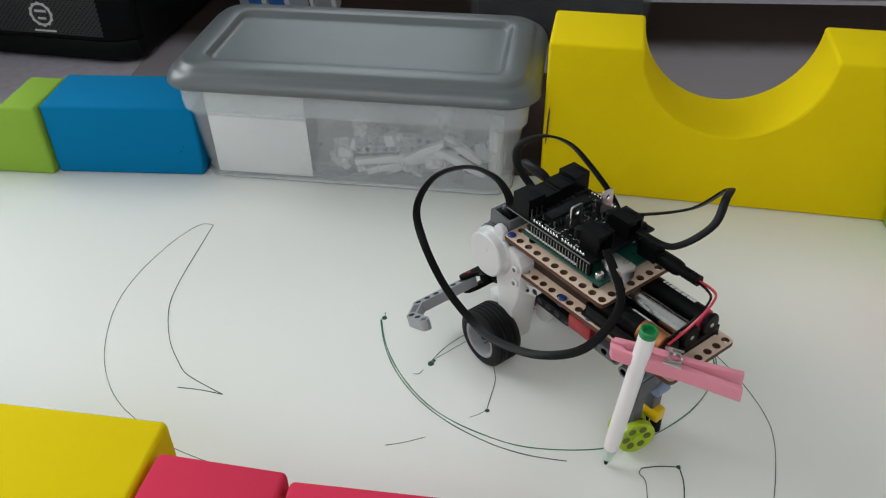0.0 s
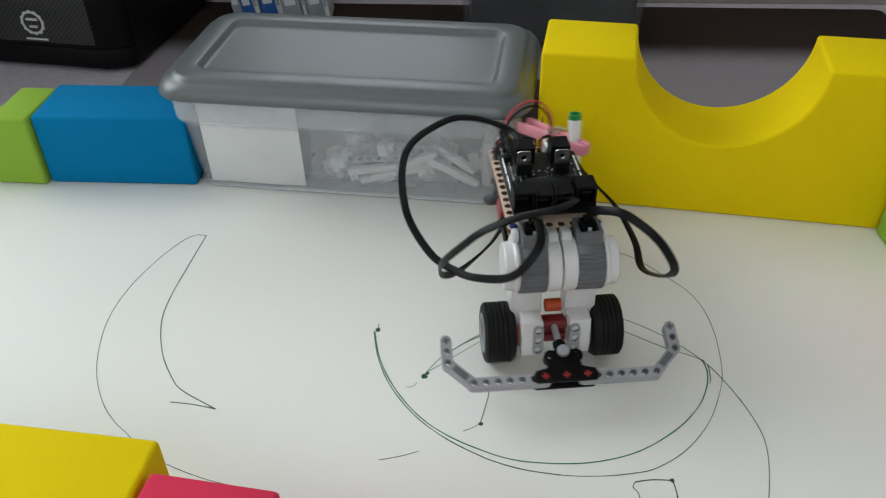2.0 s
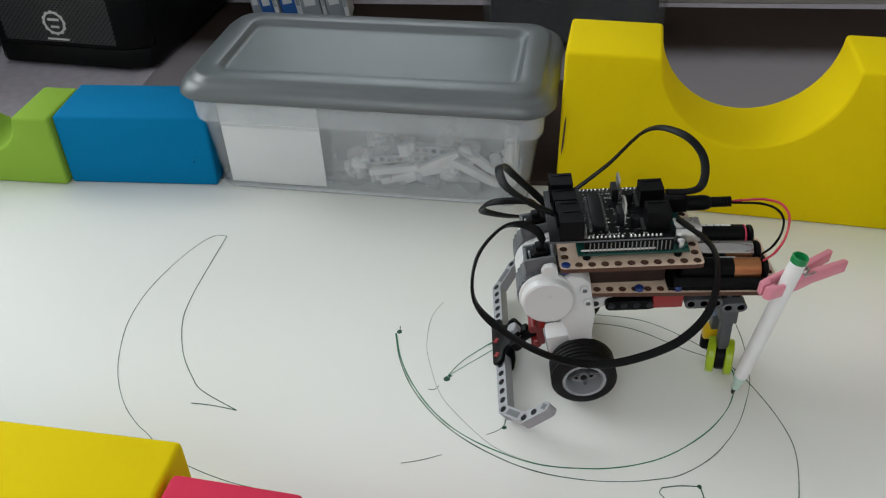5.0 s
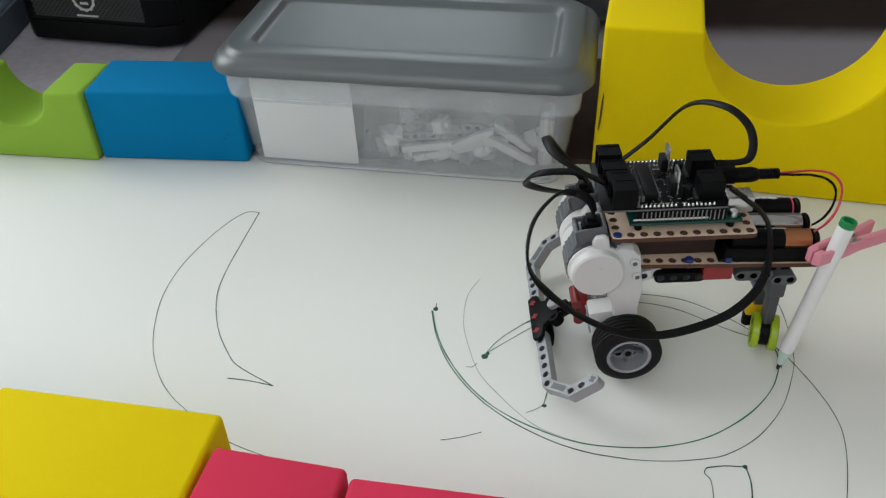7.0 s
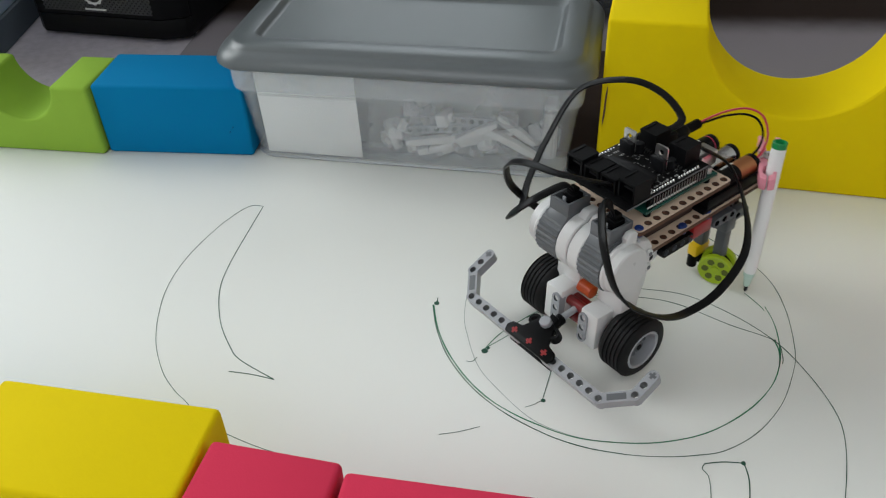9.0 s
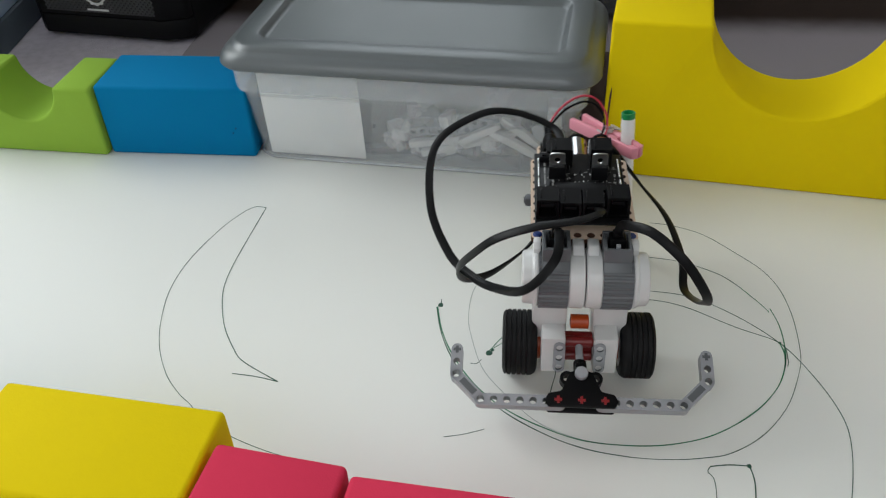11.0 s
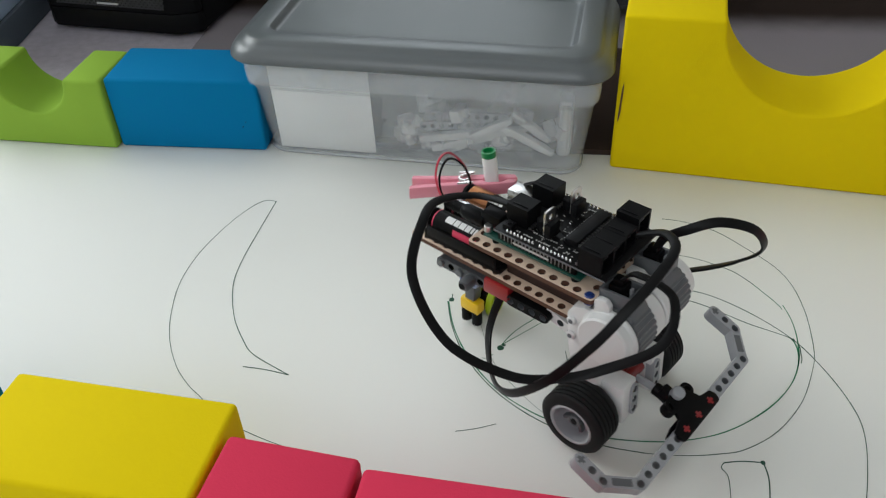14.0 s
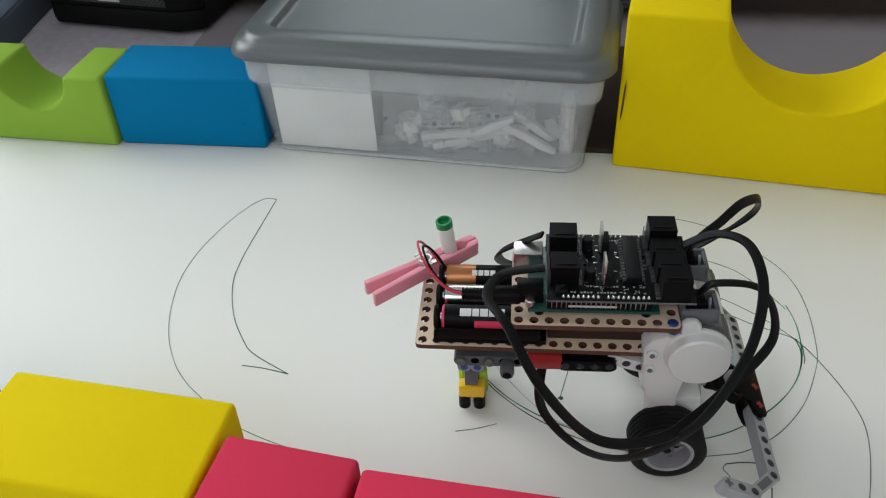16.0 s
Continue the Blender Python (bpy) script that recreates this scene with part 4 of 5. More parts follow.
def electronics(root):
    before = list(root.children)
    bm = bmesh.new()
    bx(bm, -76, -8, -27, 26, 112, 113.6, 0.3)
    b = part("controller_board", bm, PCB_TEAL, root, "teal circuit board")
    for x, y in ((-70, 22), (-70, -22), (-14, 22), (-14, -22)):
        bm = bmesh.new()
        cy(bm, 2.5, (x, y, 107.4), (x, y, 112), 10)
        part("standoff", bm, BLACK, root)
    bm = bmesh.new()
    bx(bm, -84, -68, 6, 18, 113.6, 124, 0.6)
    part("usb_socket", bm, STEEL, b, "silver metal socket")
    bm = bmesh.new()
    bx(bm, -82, -68, -22, -13, 113.6, 124, 0.6)
    cy(bm, 3.4, (-84, -17.5, 118.0), (-82, -17.5, 118.0), 14)
    part("power_socket", bm, BLACK, b)
    for y in (-24.5, 23.5):
        bm = bmesh.new()
        bx(bm, -66, -12, y - 1.3, y + 1.3, 113.6, 121.6, 0.2)
        part("pin_header", bm, BLACK, b)
    # thin pins that join the two boards
    for y in (-26.1, 25.1):
        bm = bmesh.new()
        for k in range(20):
            x = -64 + 2.54 * k
            bx(bm, x, x + 0.6, y, y + 0.3, 114.4, 121.4)
        tagged(part("header_pins", bm, DULL_METAL, b), "row of thin metal pins", kind="stuff")
    for q in ((-58, -24, 17.2, 20.0), (-60, -30, -21.0, -19.5)):
        bm = bmesh.new()
        bx(bm, *q, 113.7, 114.5, 0.2)
        part("bright_strip", bm, SILK, b)
    for x, y in ((-71, 21.5), (-64, -23), (-75, -23.5)):
        bm = bmesh.new()
        cy(bm, 2.6, (x, y, 113.6), (x, y, 118), 12, 0.4)
        part("capacitor", bm, STEEL, b)
    # black driver board on top
    bm = bmesh.new()
    bx(bm, -66, 9, -30, 25, 122, 123.6, 0.3)
    s = part("driver_board", bm, PCB_BLACK, root, "black circuit board with white print")
    bm = bmesh.new()
    bx(bm, -65.8, 8.8, 25.0, 25.15, 122.2, 123.4)
    part("board_edge", bm, MGREY, s, "grey cut edge of the board")
    bm = bmesh.new()
    bx(bm, -65.8, 8.8, -30.15, -30.0, 122.2, 123.4)
    part("board_edge", bm, MGREY, s, "grey cut edge of the board")
    bm = bmesh.new()
    for y in (-27.4, 22.6):
        for k in range(18):
            if k == 8:
                continue
            x = -58 + 2.54 * k
            lathe(bm, [(1.0 * MM, 0), (0.8 * MM, 0.7 * MM), (0.3 * MM, 1.5 * MM), (0, 1.7 * MM)], "z", (x * MM, y * MM, 123.6 * MM), 8)
    tagged(part("solder_points", bm, SOLDER, s), "rows of small bright solder points", kind="stuff")
    bm = bmesh.new()
    rng = random.Random(3)
    for k in range(80):
        x, y = rng.uniform(-49, -13), rng.uniform(-24, 21)
        if rng.random() < 0.6:
            bx(bm, x, x + rng.uniform(0.7, 2.4), y, y + 0.45, 123.6, 123.68)
        else:
            bx(bm, x, x + 0.45, y, y + rng.uniform(0.7, 2.4), 123.6, 123.68)
    for y in (-24.2, -19.4, 19.2):
        for k in range(24):
            if rng.random() < 0.6:
                bx(bm, -56 + 1.7 * k, -54.9 + 1.7 * k, y, y + rng.uniform(0.7, 1.4), 123.6, 123.68)
    tagged(part("board_print", bm, PRINT, s), "fine white print on the board", kind="stuff")
    bm = bmesh.new()
    for k in range(44):
        x, y = rng.uniform(-48, -14), rng.uniform(-23, 19)
        bx(bm, x, x + 1.6, y, y + 0.9, 123.6, 124.4, 0.1, mi=k % 2)
    tagged(part("small_components", bm, SOLDER, s, mats=(CHIP,)), "tiny surface components", kind="stuff")
    bm = bmesh.new()
    bx(bm, -25.5, -17.5, -17.5, 17.5, 125, 129, 0.4)
    bx(bm, -27, -16, -16.5, 16.5, 123.6, 125, 0.2)
    c = part("driver_chip", bm, CHIP, s, "long black chip")
    bm = bmesh.new()
    for k in range(14):
        y = -16 + 2.46 * k
        bx(bm, -27.2, -25.4, y, y + 0.7, 123.7, 127)
        bx(bm, -17.6, -15.8, y, y + 0.7, 123.7, 127)
    tagged(part("chip_legs", bm, DULL_METAL, c), "rows of thin metal legs", kind="stuff")
    bm = bmesh.new()
    bx(bm, -62, -56, -27, -21, 123.6, 127, 0.3)
    cy(bm, 1.6, (-59, -24, 127), (-59, -24, 128), 12)
    part("button", bm, CHIP, s)
    # upright regulators with metal tabs
    for y in (9.5, -16.5):
        bm = bmesh.new()
        bx(bm, -37.2, -33, y - 5, y + 5, 125.5, 134.5, 0.5)
        bx(bm, -37.6, -36.9, y - 0.6, y + 0.6, 123.6, 126)
        r = part("regulator", bm, CHIP, s, "upright transistor with steel tab")
        t = bmesh.new()
        holed(t, 1, 1, lambda i, j: True, 9.6, 1.2, 1.9, 1.6, edge_mi=0)
        bm = bmesh.new()
        join(bm, t, mm(-37.2, y, 137.4) @ Matrix.Rotation(radians(90), 4, "Y") @ Matrix.Scale(MM, 4))
        bx(bm, -37.8, -36.6, y - 4.8, y + 4.8, 127, 132.8, 0.2)
        part("metal_tab", bm, STEEL, r)
        bm = bmesh.new()
        cy(bm, 3.0, (-44, y + 3, 123.6), (-44, y + 3, 131), 14, 0.4)
        part("capacitor", bm, CHIP, s)
    # cable sockets: open shells with a latch slot, a tongue and contacts in the mouth
    for x, y, face, h, w in ((-57, 11.5, -1, 137.0, 6.6), (-57, -13, -1, 136.5, 6.6), (-4.5, 18, 1, 137.5, 6.6), (-4, 3.6, 1, 134.2, 6.2),
                             (-3, -9.6, 1, 134.6, 6.2), (-2, -23, 1, 137, 6.6)):
        bm = bmesh.new()
        X = lambda q: x + q * face
        span = lambda p, q: (min(X(p), X(q)), max(X(p), X(q)))
        # a block with a mouth sunk into its face
        x0, x1 = X(-7), X(7.6)
        ring = lambda q, a, b, c, d: [bm.verts.new((q * MM, p * MM, r * MM)) for p, r in ((a, c), (b, c), (b, d), (a, d))]
        back, front = ring(x0, y - w, y + w, 123.7, h), ring(x1, y - w, y + w, 123.7, h)
        lip, pocket = ring(x1, y - w + 1.5, y + w - 1.5, 125.4, h - 1.6), ring(X(-1), y - w + 1.5, y + w - 1.5, 125.4, h - 1.6)
        for lo, hi in ((back, front), (front, lip), (lip, pocket)):
            for k in range(4):
                bm.faces.new([lo[k], lo[(k + 1) % 4], hi[(k + 1) % 4], hi[k]])
        bm.faces.new(back)
        bm.faces.new(pocket)
        so = part("cable_socket", bm, BLACK, s, "black plastic cable socket")
        bm = bmesh.new()
        bx(bm, *span(-5.5, 5), y - w + 2.2, y - w + 3.1, h, h + 0.5, 0.1)
        part("socket_ridge", bm, BLACK, so)
        bm = bmesh.new()
        bx(bm, *span(-1.0, 5.5), y - 3.6, y + 3.6, h - 6.2, h - 4.4, 0.2)
        part("socket_tongue", bm, CHIP, so)
        bm = bmesh.new()
        for k in range(6):
            bx(bm, *span(-9.2, -6.8), y - 5 + 2 * k - 0.25, y - 5 + 2 * k + 0.25, 123.4, 125.0)
            if face > 0 and k % 2:
                bx(bm, *span(-8.6, -8.1), y - 5 + 2 * k - 0.3, y - 5 + 2 * k + 0.3, 123.4, 131.5 if y > 10 else 126)
        tagged(part("contact_pins", bm, DULL_METAL, so), "row of thin metal contact pins", kind="stuff")
    for q in ((-55, -10, 24.9, 25.2), (-55, -30, -26.1, -25.8)):
        bm = bmesh.new()
        bx(bm, *q, 115.2, 116.4)
        part("header_label", bm, SILK, b)
    # barrel plug and its wires
    bm = bmesh.new()
    lathe(bm, [(q[0] * MM, q[1] * MM) for q in ((4.6, 0), (5.0, 1), (5.0, 14), (4.3, 17), (3.4, 18), (2.9, 30), (2.2, 30.5))], "x", (0, 0, 0), 20, m=mm(-80, -19, 116.5) @ Matrix.Rotation(radians(180), 4, "Z"))
    plug = part("power_plug", bm, BLACK, root, "black barrel plug with ribbed sleeve")
    for k in range(6):
        bm = bmesh.new()
        cy(bm, 3.5, (-100 - 2 * k, -19, 116.5), (-100.9 - 2 * k, -19, 116.5), 16)
        part("sleeve_rib", bm, BLACK, plug)
    loop = [(-110, -19, 116.5), (-119, -17, 118.5), (-129, -9, 124), (-135, 2, 128), (-137, 13, 126), (-134, 21, 117), (-129, 23, 107), (-124, 20, 98)]
    for k, m in enumerate((WIRE_RED, BLACK)):
        bm = bmesh.new()
        way = loop if k == 0 else [(-110 + (x + 110) * 0.9, y + 1.2 - 0.16 * max(0, y), 112 + (z - 112) * 0.8 + (0.9 if z < 118 else 0)) for x, y, z in loop]
        tube(bm, spline([[q * MM for q in p] for p in way], 9), 0.0007, 0.0007, n=8)
        part("wire", bm, m, root, ("thin red wire", "thin black wire")[k])
    for o in [o for o in root.children if o not in before]:
        o.location = (-0.0015, -0.0005, -0.0015)


def motor_unit(root, side):
    """One drive motor with its leg; side +1 is the robot's left."""
    s = side
    bm = bmesh.new()
    Y = lambda a, b: (min(a * s, b * s), max(a * s, b * s))
    # drum: white inner collar and end cap
    ax = (12.2, 84.4)
    lathe(bm, [(r * MM, h * MM) for r, h in ((0, 0.4), (17.6, 0.4), (18.4, 1.2), (18.4, 9.2), (17.5, 10))], "y", (ax[0] * MM, 0, ax[1] * MM), 40, m=None if s > 0 else Matrix.Diagonal((1, -1, 1, 1)))
    lathe(bm, [(r * MM, h * MM) for r, h in ((17, 27.5), (17.8, 28.5), (17.8, 30.0), (16.6, 31.4), (16.1, 36.4), (15.0, 37.4), (0, 37.7))], "y", (ax[0] * MM, 0, ax[1] * MM), 40, m=None if s > 0 else Matrix.Diagonal((1, -1, 1, 1)))
    # fin beside the plug housing, rear body and leg
    y0, y1 = Y(1, 8)
    prism(bm, [(x * MM, z * MM) for x, z in ((2.4, 92), (15, 96), (15, 103), (11, 107), (2.4, 107))], "y", y0 * MM, y1 * MM, 0.0012)
    y0, y1 = Y(8, 30)
    prism(bm, [(x * MM, z * MM) for x, z in ((-15, 60), (-16, 88), (-12, 94), (-4, 97), (6, 94), (9, 68), (5, 50), (5, 14), (2, 9), (-6, 9), (-9, 14), (-11, 46))], "y", y0 * MM, y1 * MM, 0.002)
    y0, y1 = Y(26.5, 31)
    prism(bm, [(x * MM, z * MM) for x, z in ((2.4, 88), (2.4, 106), (4.4, 108.5), (10, 108.5), (12.5, 105), (13, 88))], "y", y0 * MM, y1 * MM, 0.0012)
    # front foot with holes
    y0, y1 = Y(9, 24)
    bx(bm, 4, 20, y0, y1, 14, 42, 1.4)
    mo = part("motor", bm, WHITE_PL, root, "white and grey drive motor with leg")
    # grey ribbed drum
    bm = bmesh.new()
    out = []
    for k in range(120):
        a = 2 * math.pi * k / 120
        r = 18.0 + (0.8 if (k // 2) % 2 else 0.0)
        out.append(((ax[0] + r * math.cos(a)) * MM, (ax[1] + r * math.sin(a)) * MM))
    y0, y1 = Y(10, 27.6)
    prism(bm, out, "y", y0 * MM, y1 * MM)
    part("ribbed_drum", bm, MGREY, mo, "grey ribbed motor casing", smooth=20)
    bm = bmesh.new()
    y0, y1 = Y(9.5, 26)
    prism(bm, [(x * MM, z * MM) for x, z in ((2.4, 92), (2.4, 103), (22, 103), (25, 98), (28, 92), (29.5, 86), (12, 83))], "y", y0 * MM, y1 * MM, 0.0012)
    bx(bm, 2.4, 4.6, y0, y1, 102.5, 112.5, 0.6)
    bx(bm, 19.6, 22, y0, y1, 102.5, 111.5, 0.6)
    for q in ((9.5, 11.6), (23.9, 26)):
        bx(bm, 2.8, 21.6, *Y(*q), 102.5, 112, 0.6)
    part("plug_housing", bm, MGREY, mo, "grey plug housing with open top")
    bm = bmesh.new()
    bx(bm, 4.6, 19.5, *Y(11.8, 23.7), 103, 103.6)
    part("pocket_floor", bm, DGREY, mo, "dark grey floor of the plug pocket")
    bm = bmesh.new()
    bx(bm, 6, 15, *Y(13, 22.5), 103.6, 114, 0.8)
    bx(bm, 15, 17, *Y(15.5, 20), 103.6, 110, 0.4)
    bx(bm, 7.5, 13.5, *Y(14.8, 20.8), 114, 117.5, 0.8)
    part("plug", bm, BLACK, mo)
    bm = bmesh.new()
    bx(bm, 17.2, 18.6, *Y(16.5, 19), 103.6, 113, 0.4)
    part("latch", bm, LGREY, mo, "light grey latch")
    # grey hole strips on the front foot, pins on the leg
    bm = bmesh.new()
    beam(bm, 3, mm(18.6, 0.5 * (9 + 16.2) * s, 19.5) @ Matrix.Rotation(radians(-90), 4, "Y"), thick=5.6, mi=0)
    part("hole_strip", bm, LGREY, mo, "light grey three-hole strip", (DGREY,))
    for x, z in ((-11.5, 85), (-12, 74), (2, 38)):
        bm = bmesh.new()
        y0, y1 = 30 * s, 34 * s
        cy(bm, 2.9, (x, y0, z), (x, y1 - 1.8 * s, z), 16, 0.5)
        cy(bm, 1.5, (x, y1 - 1.8 * s, z), (x, y1 - 1.5 * s, z), 10, 0, 1)
        part("pin", bm, WHITE_PL, mo, "white connector pin", (MGREY,))
    bm = bmesh.new()
    lathe(bm, [(r * MM, h * MM) for r, h in ((8, 0), (10.5, 0.5), (10.5, 3.0), (8, 3.6))], "y", (0, (22.8 if s > 0 else -26.4) * MM, 21.6 * MM), 24)
    part("hub_ring", bm, ORANGE_PL, mo, "orange motor hub")
    # wheel
    bm = bmesh.new()
    w0, w1 = 26.5, 48.5
    prof = [(14.4, 0), (17, -0.2), (19.6, 0.8), (21.1, 2.8)]
    for k in range(5):
        h = 4.0 + 3.2 * k
        prof += [(21.6, h), (21.6, h + 2.0), (20.7, h + 2.25), (20.7, h + 2.9)]
    prof += [(21.6, 20.0), (21.0, 20.6), (19.6, 21.6), (17, 22.2), (14.4, 22)]
    prof += [(14.4, 22), (14.2, 11), (14.4, 0)]
    flip = Matrix() if s > 0 else Matrix.Diagonal((1, -1, 1, 1))
    lathe(bm, [(r * MM, (h - 11) * MM) for r, h in prof], "y", (0, 0, 0), 48, close=False, m=flip)
    ty = part("tyre", bm, RUBBER, mo, "black rubber tyre")
    bm = bmesh.new()
    lathe(bm, [(r * MM, h * MM) for r, h in ((14.5, 10.6), (13.2, 11.4), (12.2, 10.6), (11.6, 0.5), (11.0, -0.4), (0, -0.6), (0, -9), (13.8, -10.5), (14.5, -10.6))], "y", (0, 0, 0), 40, m=flip, close=False)
    for k in range(5):
        a = 2 * math.pi * k / 5
        bx(bm, 3, 11.5, *((-0.5, 3.4) if s > 0 else (-3.4, 0.5)), -1.1, 1.1, 0.3, mi=2, m=Matrix.Rotation(a, 4, "Y"))
    cy(bm, 4.0, (0, -1 * s, 0), (0, 7.2 * s, 0), 18, 0.4, 2)
    for k in range(5):
        a = 2 * math.pi * (k + 0.5) / 5
        cy(bm, 2.2, (8 * math.cos(a), -0.6 * s, 8 * math.sin(a)), (8 * math.cos(a), 0.1 * s, 8 * math.sin(a)), 10, 0, 1)
    cy(bm, 2.2, (0, 7.2 * s, 0), (0, 7.5 * s, 0), 12, 0, 1)
    ri = part("rim", bm, LGREY, mo, "light grey wheel rim with dark spokes", (BLACK, MGREY))
    for o in (ty, ri):
        o.location = (0, 37.5 * s * MM, 21.6 * MM)
    return mo, ty, ri


def undercarriage(root):
    # cross axles and pins between the legs
    bm = bmesh.new()
    cy(bm, 3.6, (16, -9, 34), (16, 9, 34), 16, 0.6)
    cy(bm, 3.6, (14, -9, 20), (14, 9, 20), 16, 0.6)
    bx(bm, 8, 14, -9, 9, 20, 36, 1)
    part("cross_pin", bm, DRED_PL, root, "dark red cross pins between the legs")
    bm = bmesh.new()
    lathe(bm, [(r * MM, h * MM) for r, h in ((2, -6), (4.6, -5.5), (4.6, 5.5), (2, 6))], "y", (9 * MM, 0, 45 * MM), 20)
    part("middle_hub", bm, ORANGE_PL, root, "orange piece between the motors")
    # bumper: tilted double-bent arms, black middle piece
    tilt = mm(53, 0, 19) @ Matrix.Rotation(radians(27), 4, "Y")
    arms = []
    for s in (1, -1):
        bm = bmesh.new()
        m0 = tilt @ mm(0, 13 * s, 0) @ Matrix.Rotation(radians(90 * s), 4, "Z")
        beam(bm, 7, m0)
        m1 = tilt @ mm(0, 61 * s, 0) @ Matrix.Rotation(radians(135 * s), 4, "Z")
        beam(bm, 4, m1, cross=(1, 2), pitch=7.4, slot=True)
        m2 = m1 @ mm(7.4 * 3, 0, 0) @ Matrix.Rotation(radians(45 * s), 4, "Z")
        beam(bm, 3, m2, cross=(2,))
        arms.append(part("bumper_arm", bm, LGREY, root, "light grey bent beam with holes", (MGREY,)))
    bm = bmesh.new()
    out = [(4.2, -20), (4.2, 20), (0, 22), (-4.2, 20), (-6, 12), (-18, 7), (-20, 0), (-18, -7), (-6, -12), (-4.2, -20), (0, -22)]
    prism(bm, [(x * MM, y * MM) for x, y in out], "z", 3.9 * MM, 7.4 * MM, 0.001, m=tilt)
    prism(bm, [(x * MM, y * MM) for x, y in out[:5] + out[-3:]], "z", -6.8 * MM, -3.9 * MM, 0.001, m=tilt)
    for s in (1, -1):
        lathe(bm, [(r * MM, h * MM) for r, h in ((2.4, -3.6), (4.4, -3.6), (4.4, 3.6), (2.4, 3.6), (2.4, -3.6))], "z", (-14 * MM, 8.6 * s * MM, 3.5 * MM), 18, m=tilt, close=False)
    bx(bm, -25, -12, -3.6, 3.6, -4, 5.5, 1.5, m=tilt)
    bu = part("bumper_joint", bm, BLACK, root, "black plastic joint of the bumper")
    for y in (-14, 0, 14):
        bm = bmesh.new()
        bx(bm, -2.3, 2.3, y - 0.8, y + 0.8, 7.4, 7.8, m=tilt)
        bx(bm, -0.8, 0.8, y - 2.3, y + 2.3, 7.4, 7.8, m=tilt)
        part("axle_end", bm, RED_PL, bu, "red cross axle end")
    bm = bmesh.new()
    lathe(bm, [(r * MM, h * MM) for r, h in ((4.0, 9), (4.0, 17), (3.4, 17.6), (0, 17.6))], "z", (-16.5 * MM, 0, -6.5 * MM), 18, m=tilt)
    part("round_pin", bm, LGREY, bu, "light grey round pin")
    bm = bmesh.new()
    a, b = (32, 0, 29), (12, 0, 32)
    cy(bm, 2.4, a, b, 12)
    axle = part("bumper_axle", bm, LGREY, root, "light grey axle to the bumper")
    bm = bmesh.new()
    cy(bm, 4.0, (37, 0, 27), (27, 0, 29.8), 16, 0.5)
    sleeve = part("axle_sleeve", bm, BLACK, root)
    # beams below the lower plate
    flat = Matrix.Rotation(radians(90), 4, "X")
    for o in arms + [axle, sleeve]:
        o.parent = bu
    for s in (1, -1):
        bm = bmesh.new()
        beam(bm, 4, mm(-56, 24.5 * s, 71) @ flat)
        part("chassis_beam", bm, BLACK, root, "black studless beam", (DGREY,))
        bm = bmesh.new()
        bx(bm, -77, -58, 20.5 * s if s > 0 else -28.5, 28.5 if s > 0 else -20.5, 68, 78.6, 1)
        part("chassis_block", bm, RED_PL, root, "red connector block")
        bm = bmesh.new()
        if s > 0:
            beam(bm, 3, mm(-98, 25.5, 71) @ flat)
        else:
            beam(bm, 5, mm(-114, -21.5, 70) @ flat)
        part("chassis_beam", bm, DGREY, root, "dark grey studless beam", (BLACK,))
        if s < 0:
            bm = bmesh.new()
            bx(bm, -92, -84, -36, -25.6, 66.4, 74, 2.6)
            cy(bm, 2.4, (-88, -36.2, 70.2), (-88, -35.9, 70.2), 14, 0, 1)
            part("beam_stub", bm, DGREY, root, "dark grey beam end sticking out sideways", (BLACK,))
        bm = bmesh.new()
        # slanting light grey link to the leg
        beam(bm, 4, mm(-30, 20 * s, 72) @ Matrix.Rotation(radians(18), 4, "Y") @ flat, cross=(0,))
        part("chassis_link", bm, WHITE_PL, root, "white angled link", (DGREY,))
    bm = bmesh.new()
    bx(bm, -119, -102, -14, 22, 61, 78.6, 1.2)
    for x in (-115, -107):
        for y in (-14.4, 22):
            cy(bm, 2.6, (x, y, 70), (x, y + 0.4, 70), 12, 0, 1)
    part("caster_mount", bm, DGREY, root, "dark grey mounting block", (BLACK,))
    for y in (25, -17):
        bm = bmesh.new()
        beam(bm, 2, mm(-114, y, 66) @ flat)
        part("chassis_beam", bm, MGREY, root, "grey studless beam", (BLACK,))
    # the rear wheel: two lime discs on a black middle
    for s in (1, -1):
        bm = bmesh.new()
        x0 = -113.5 + s * 3.2
        t = bmesh.new()
        lathe(t, [(r * MM, h * MM) for r, h in ((3, 0), (11.6, 0), (12.4, 0.8), (12.4, 4.4), (11.6, 5.2), (10.6, 4.6), (3, 4.0))], "x", (0, 0, 0), 32, m=None if s > 0 else Matrix.Diagonal((-1, 1, 1, 1)))
        join(bm, t, mm(x0, 18, 12.6))
        # holes are flat discs of darker lime, their shade painted in
        for k in range(6):
            a = 2 * math.pi * k / 6
            cy(bm, 2.5, (x0 + 4.0 * s, 18 + 7.2 * math.cos(a), 12.6 + 7.2 * math.sin(a)), (x0 + 4.7 * s, 18 + 7.2 * math.cos(a), 12.6 + 7.2 * math.sin(a)), 14, 0, 1)
        cy(bm, 3.2, (x0, 18, 12.6), (x0 + 5.6 * s, 18, 12.6), 14, 0.3)
        part("rear_wheel", bm, LIME_PL, root, "lime green disc wheel with holes", (mat("wheel_hole_shade", (0.09, 0.12, 0.01), 0.6),))
    bm = bmesh.new()
    cy(bm, 9.5, (-116.5, 18, 12.6), (-110.5, 18, 12.6), 24, 0.5)
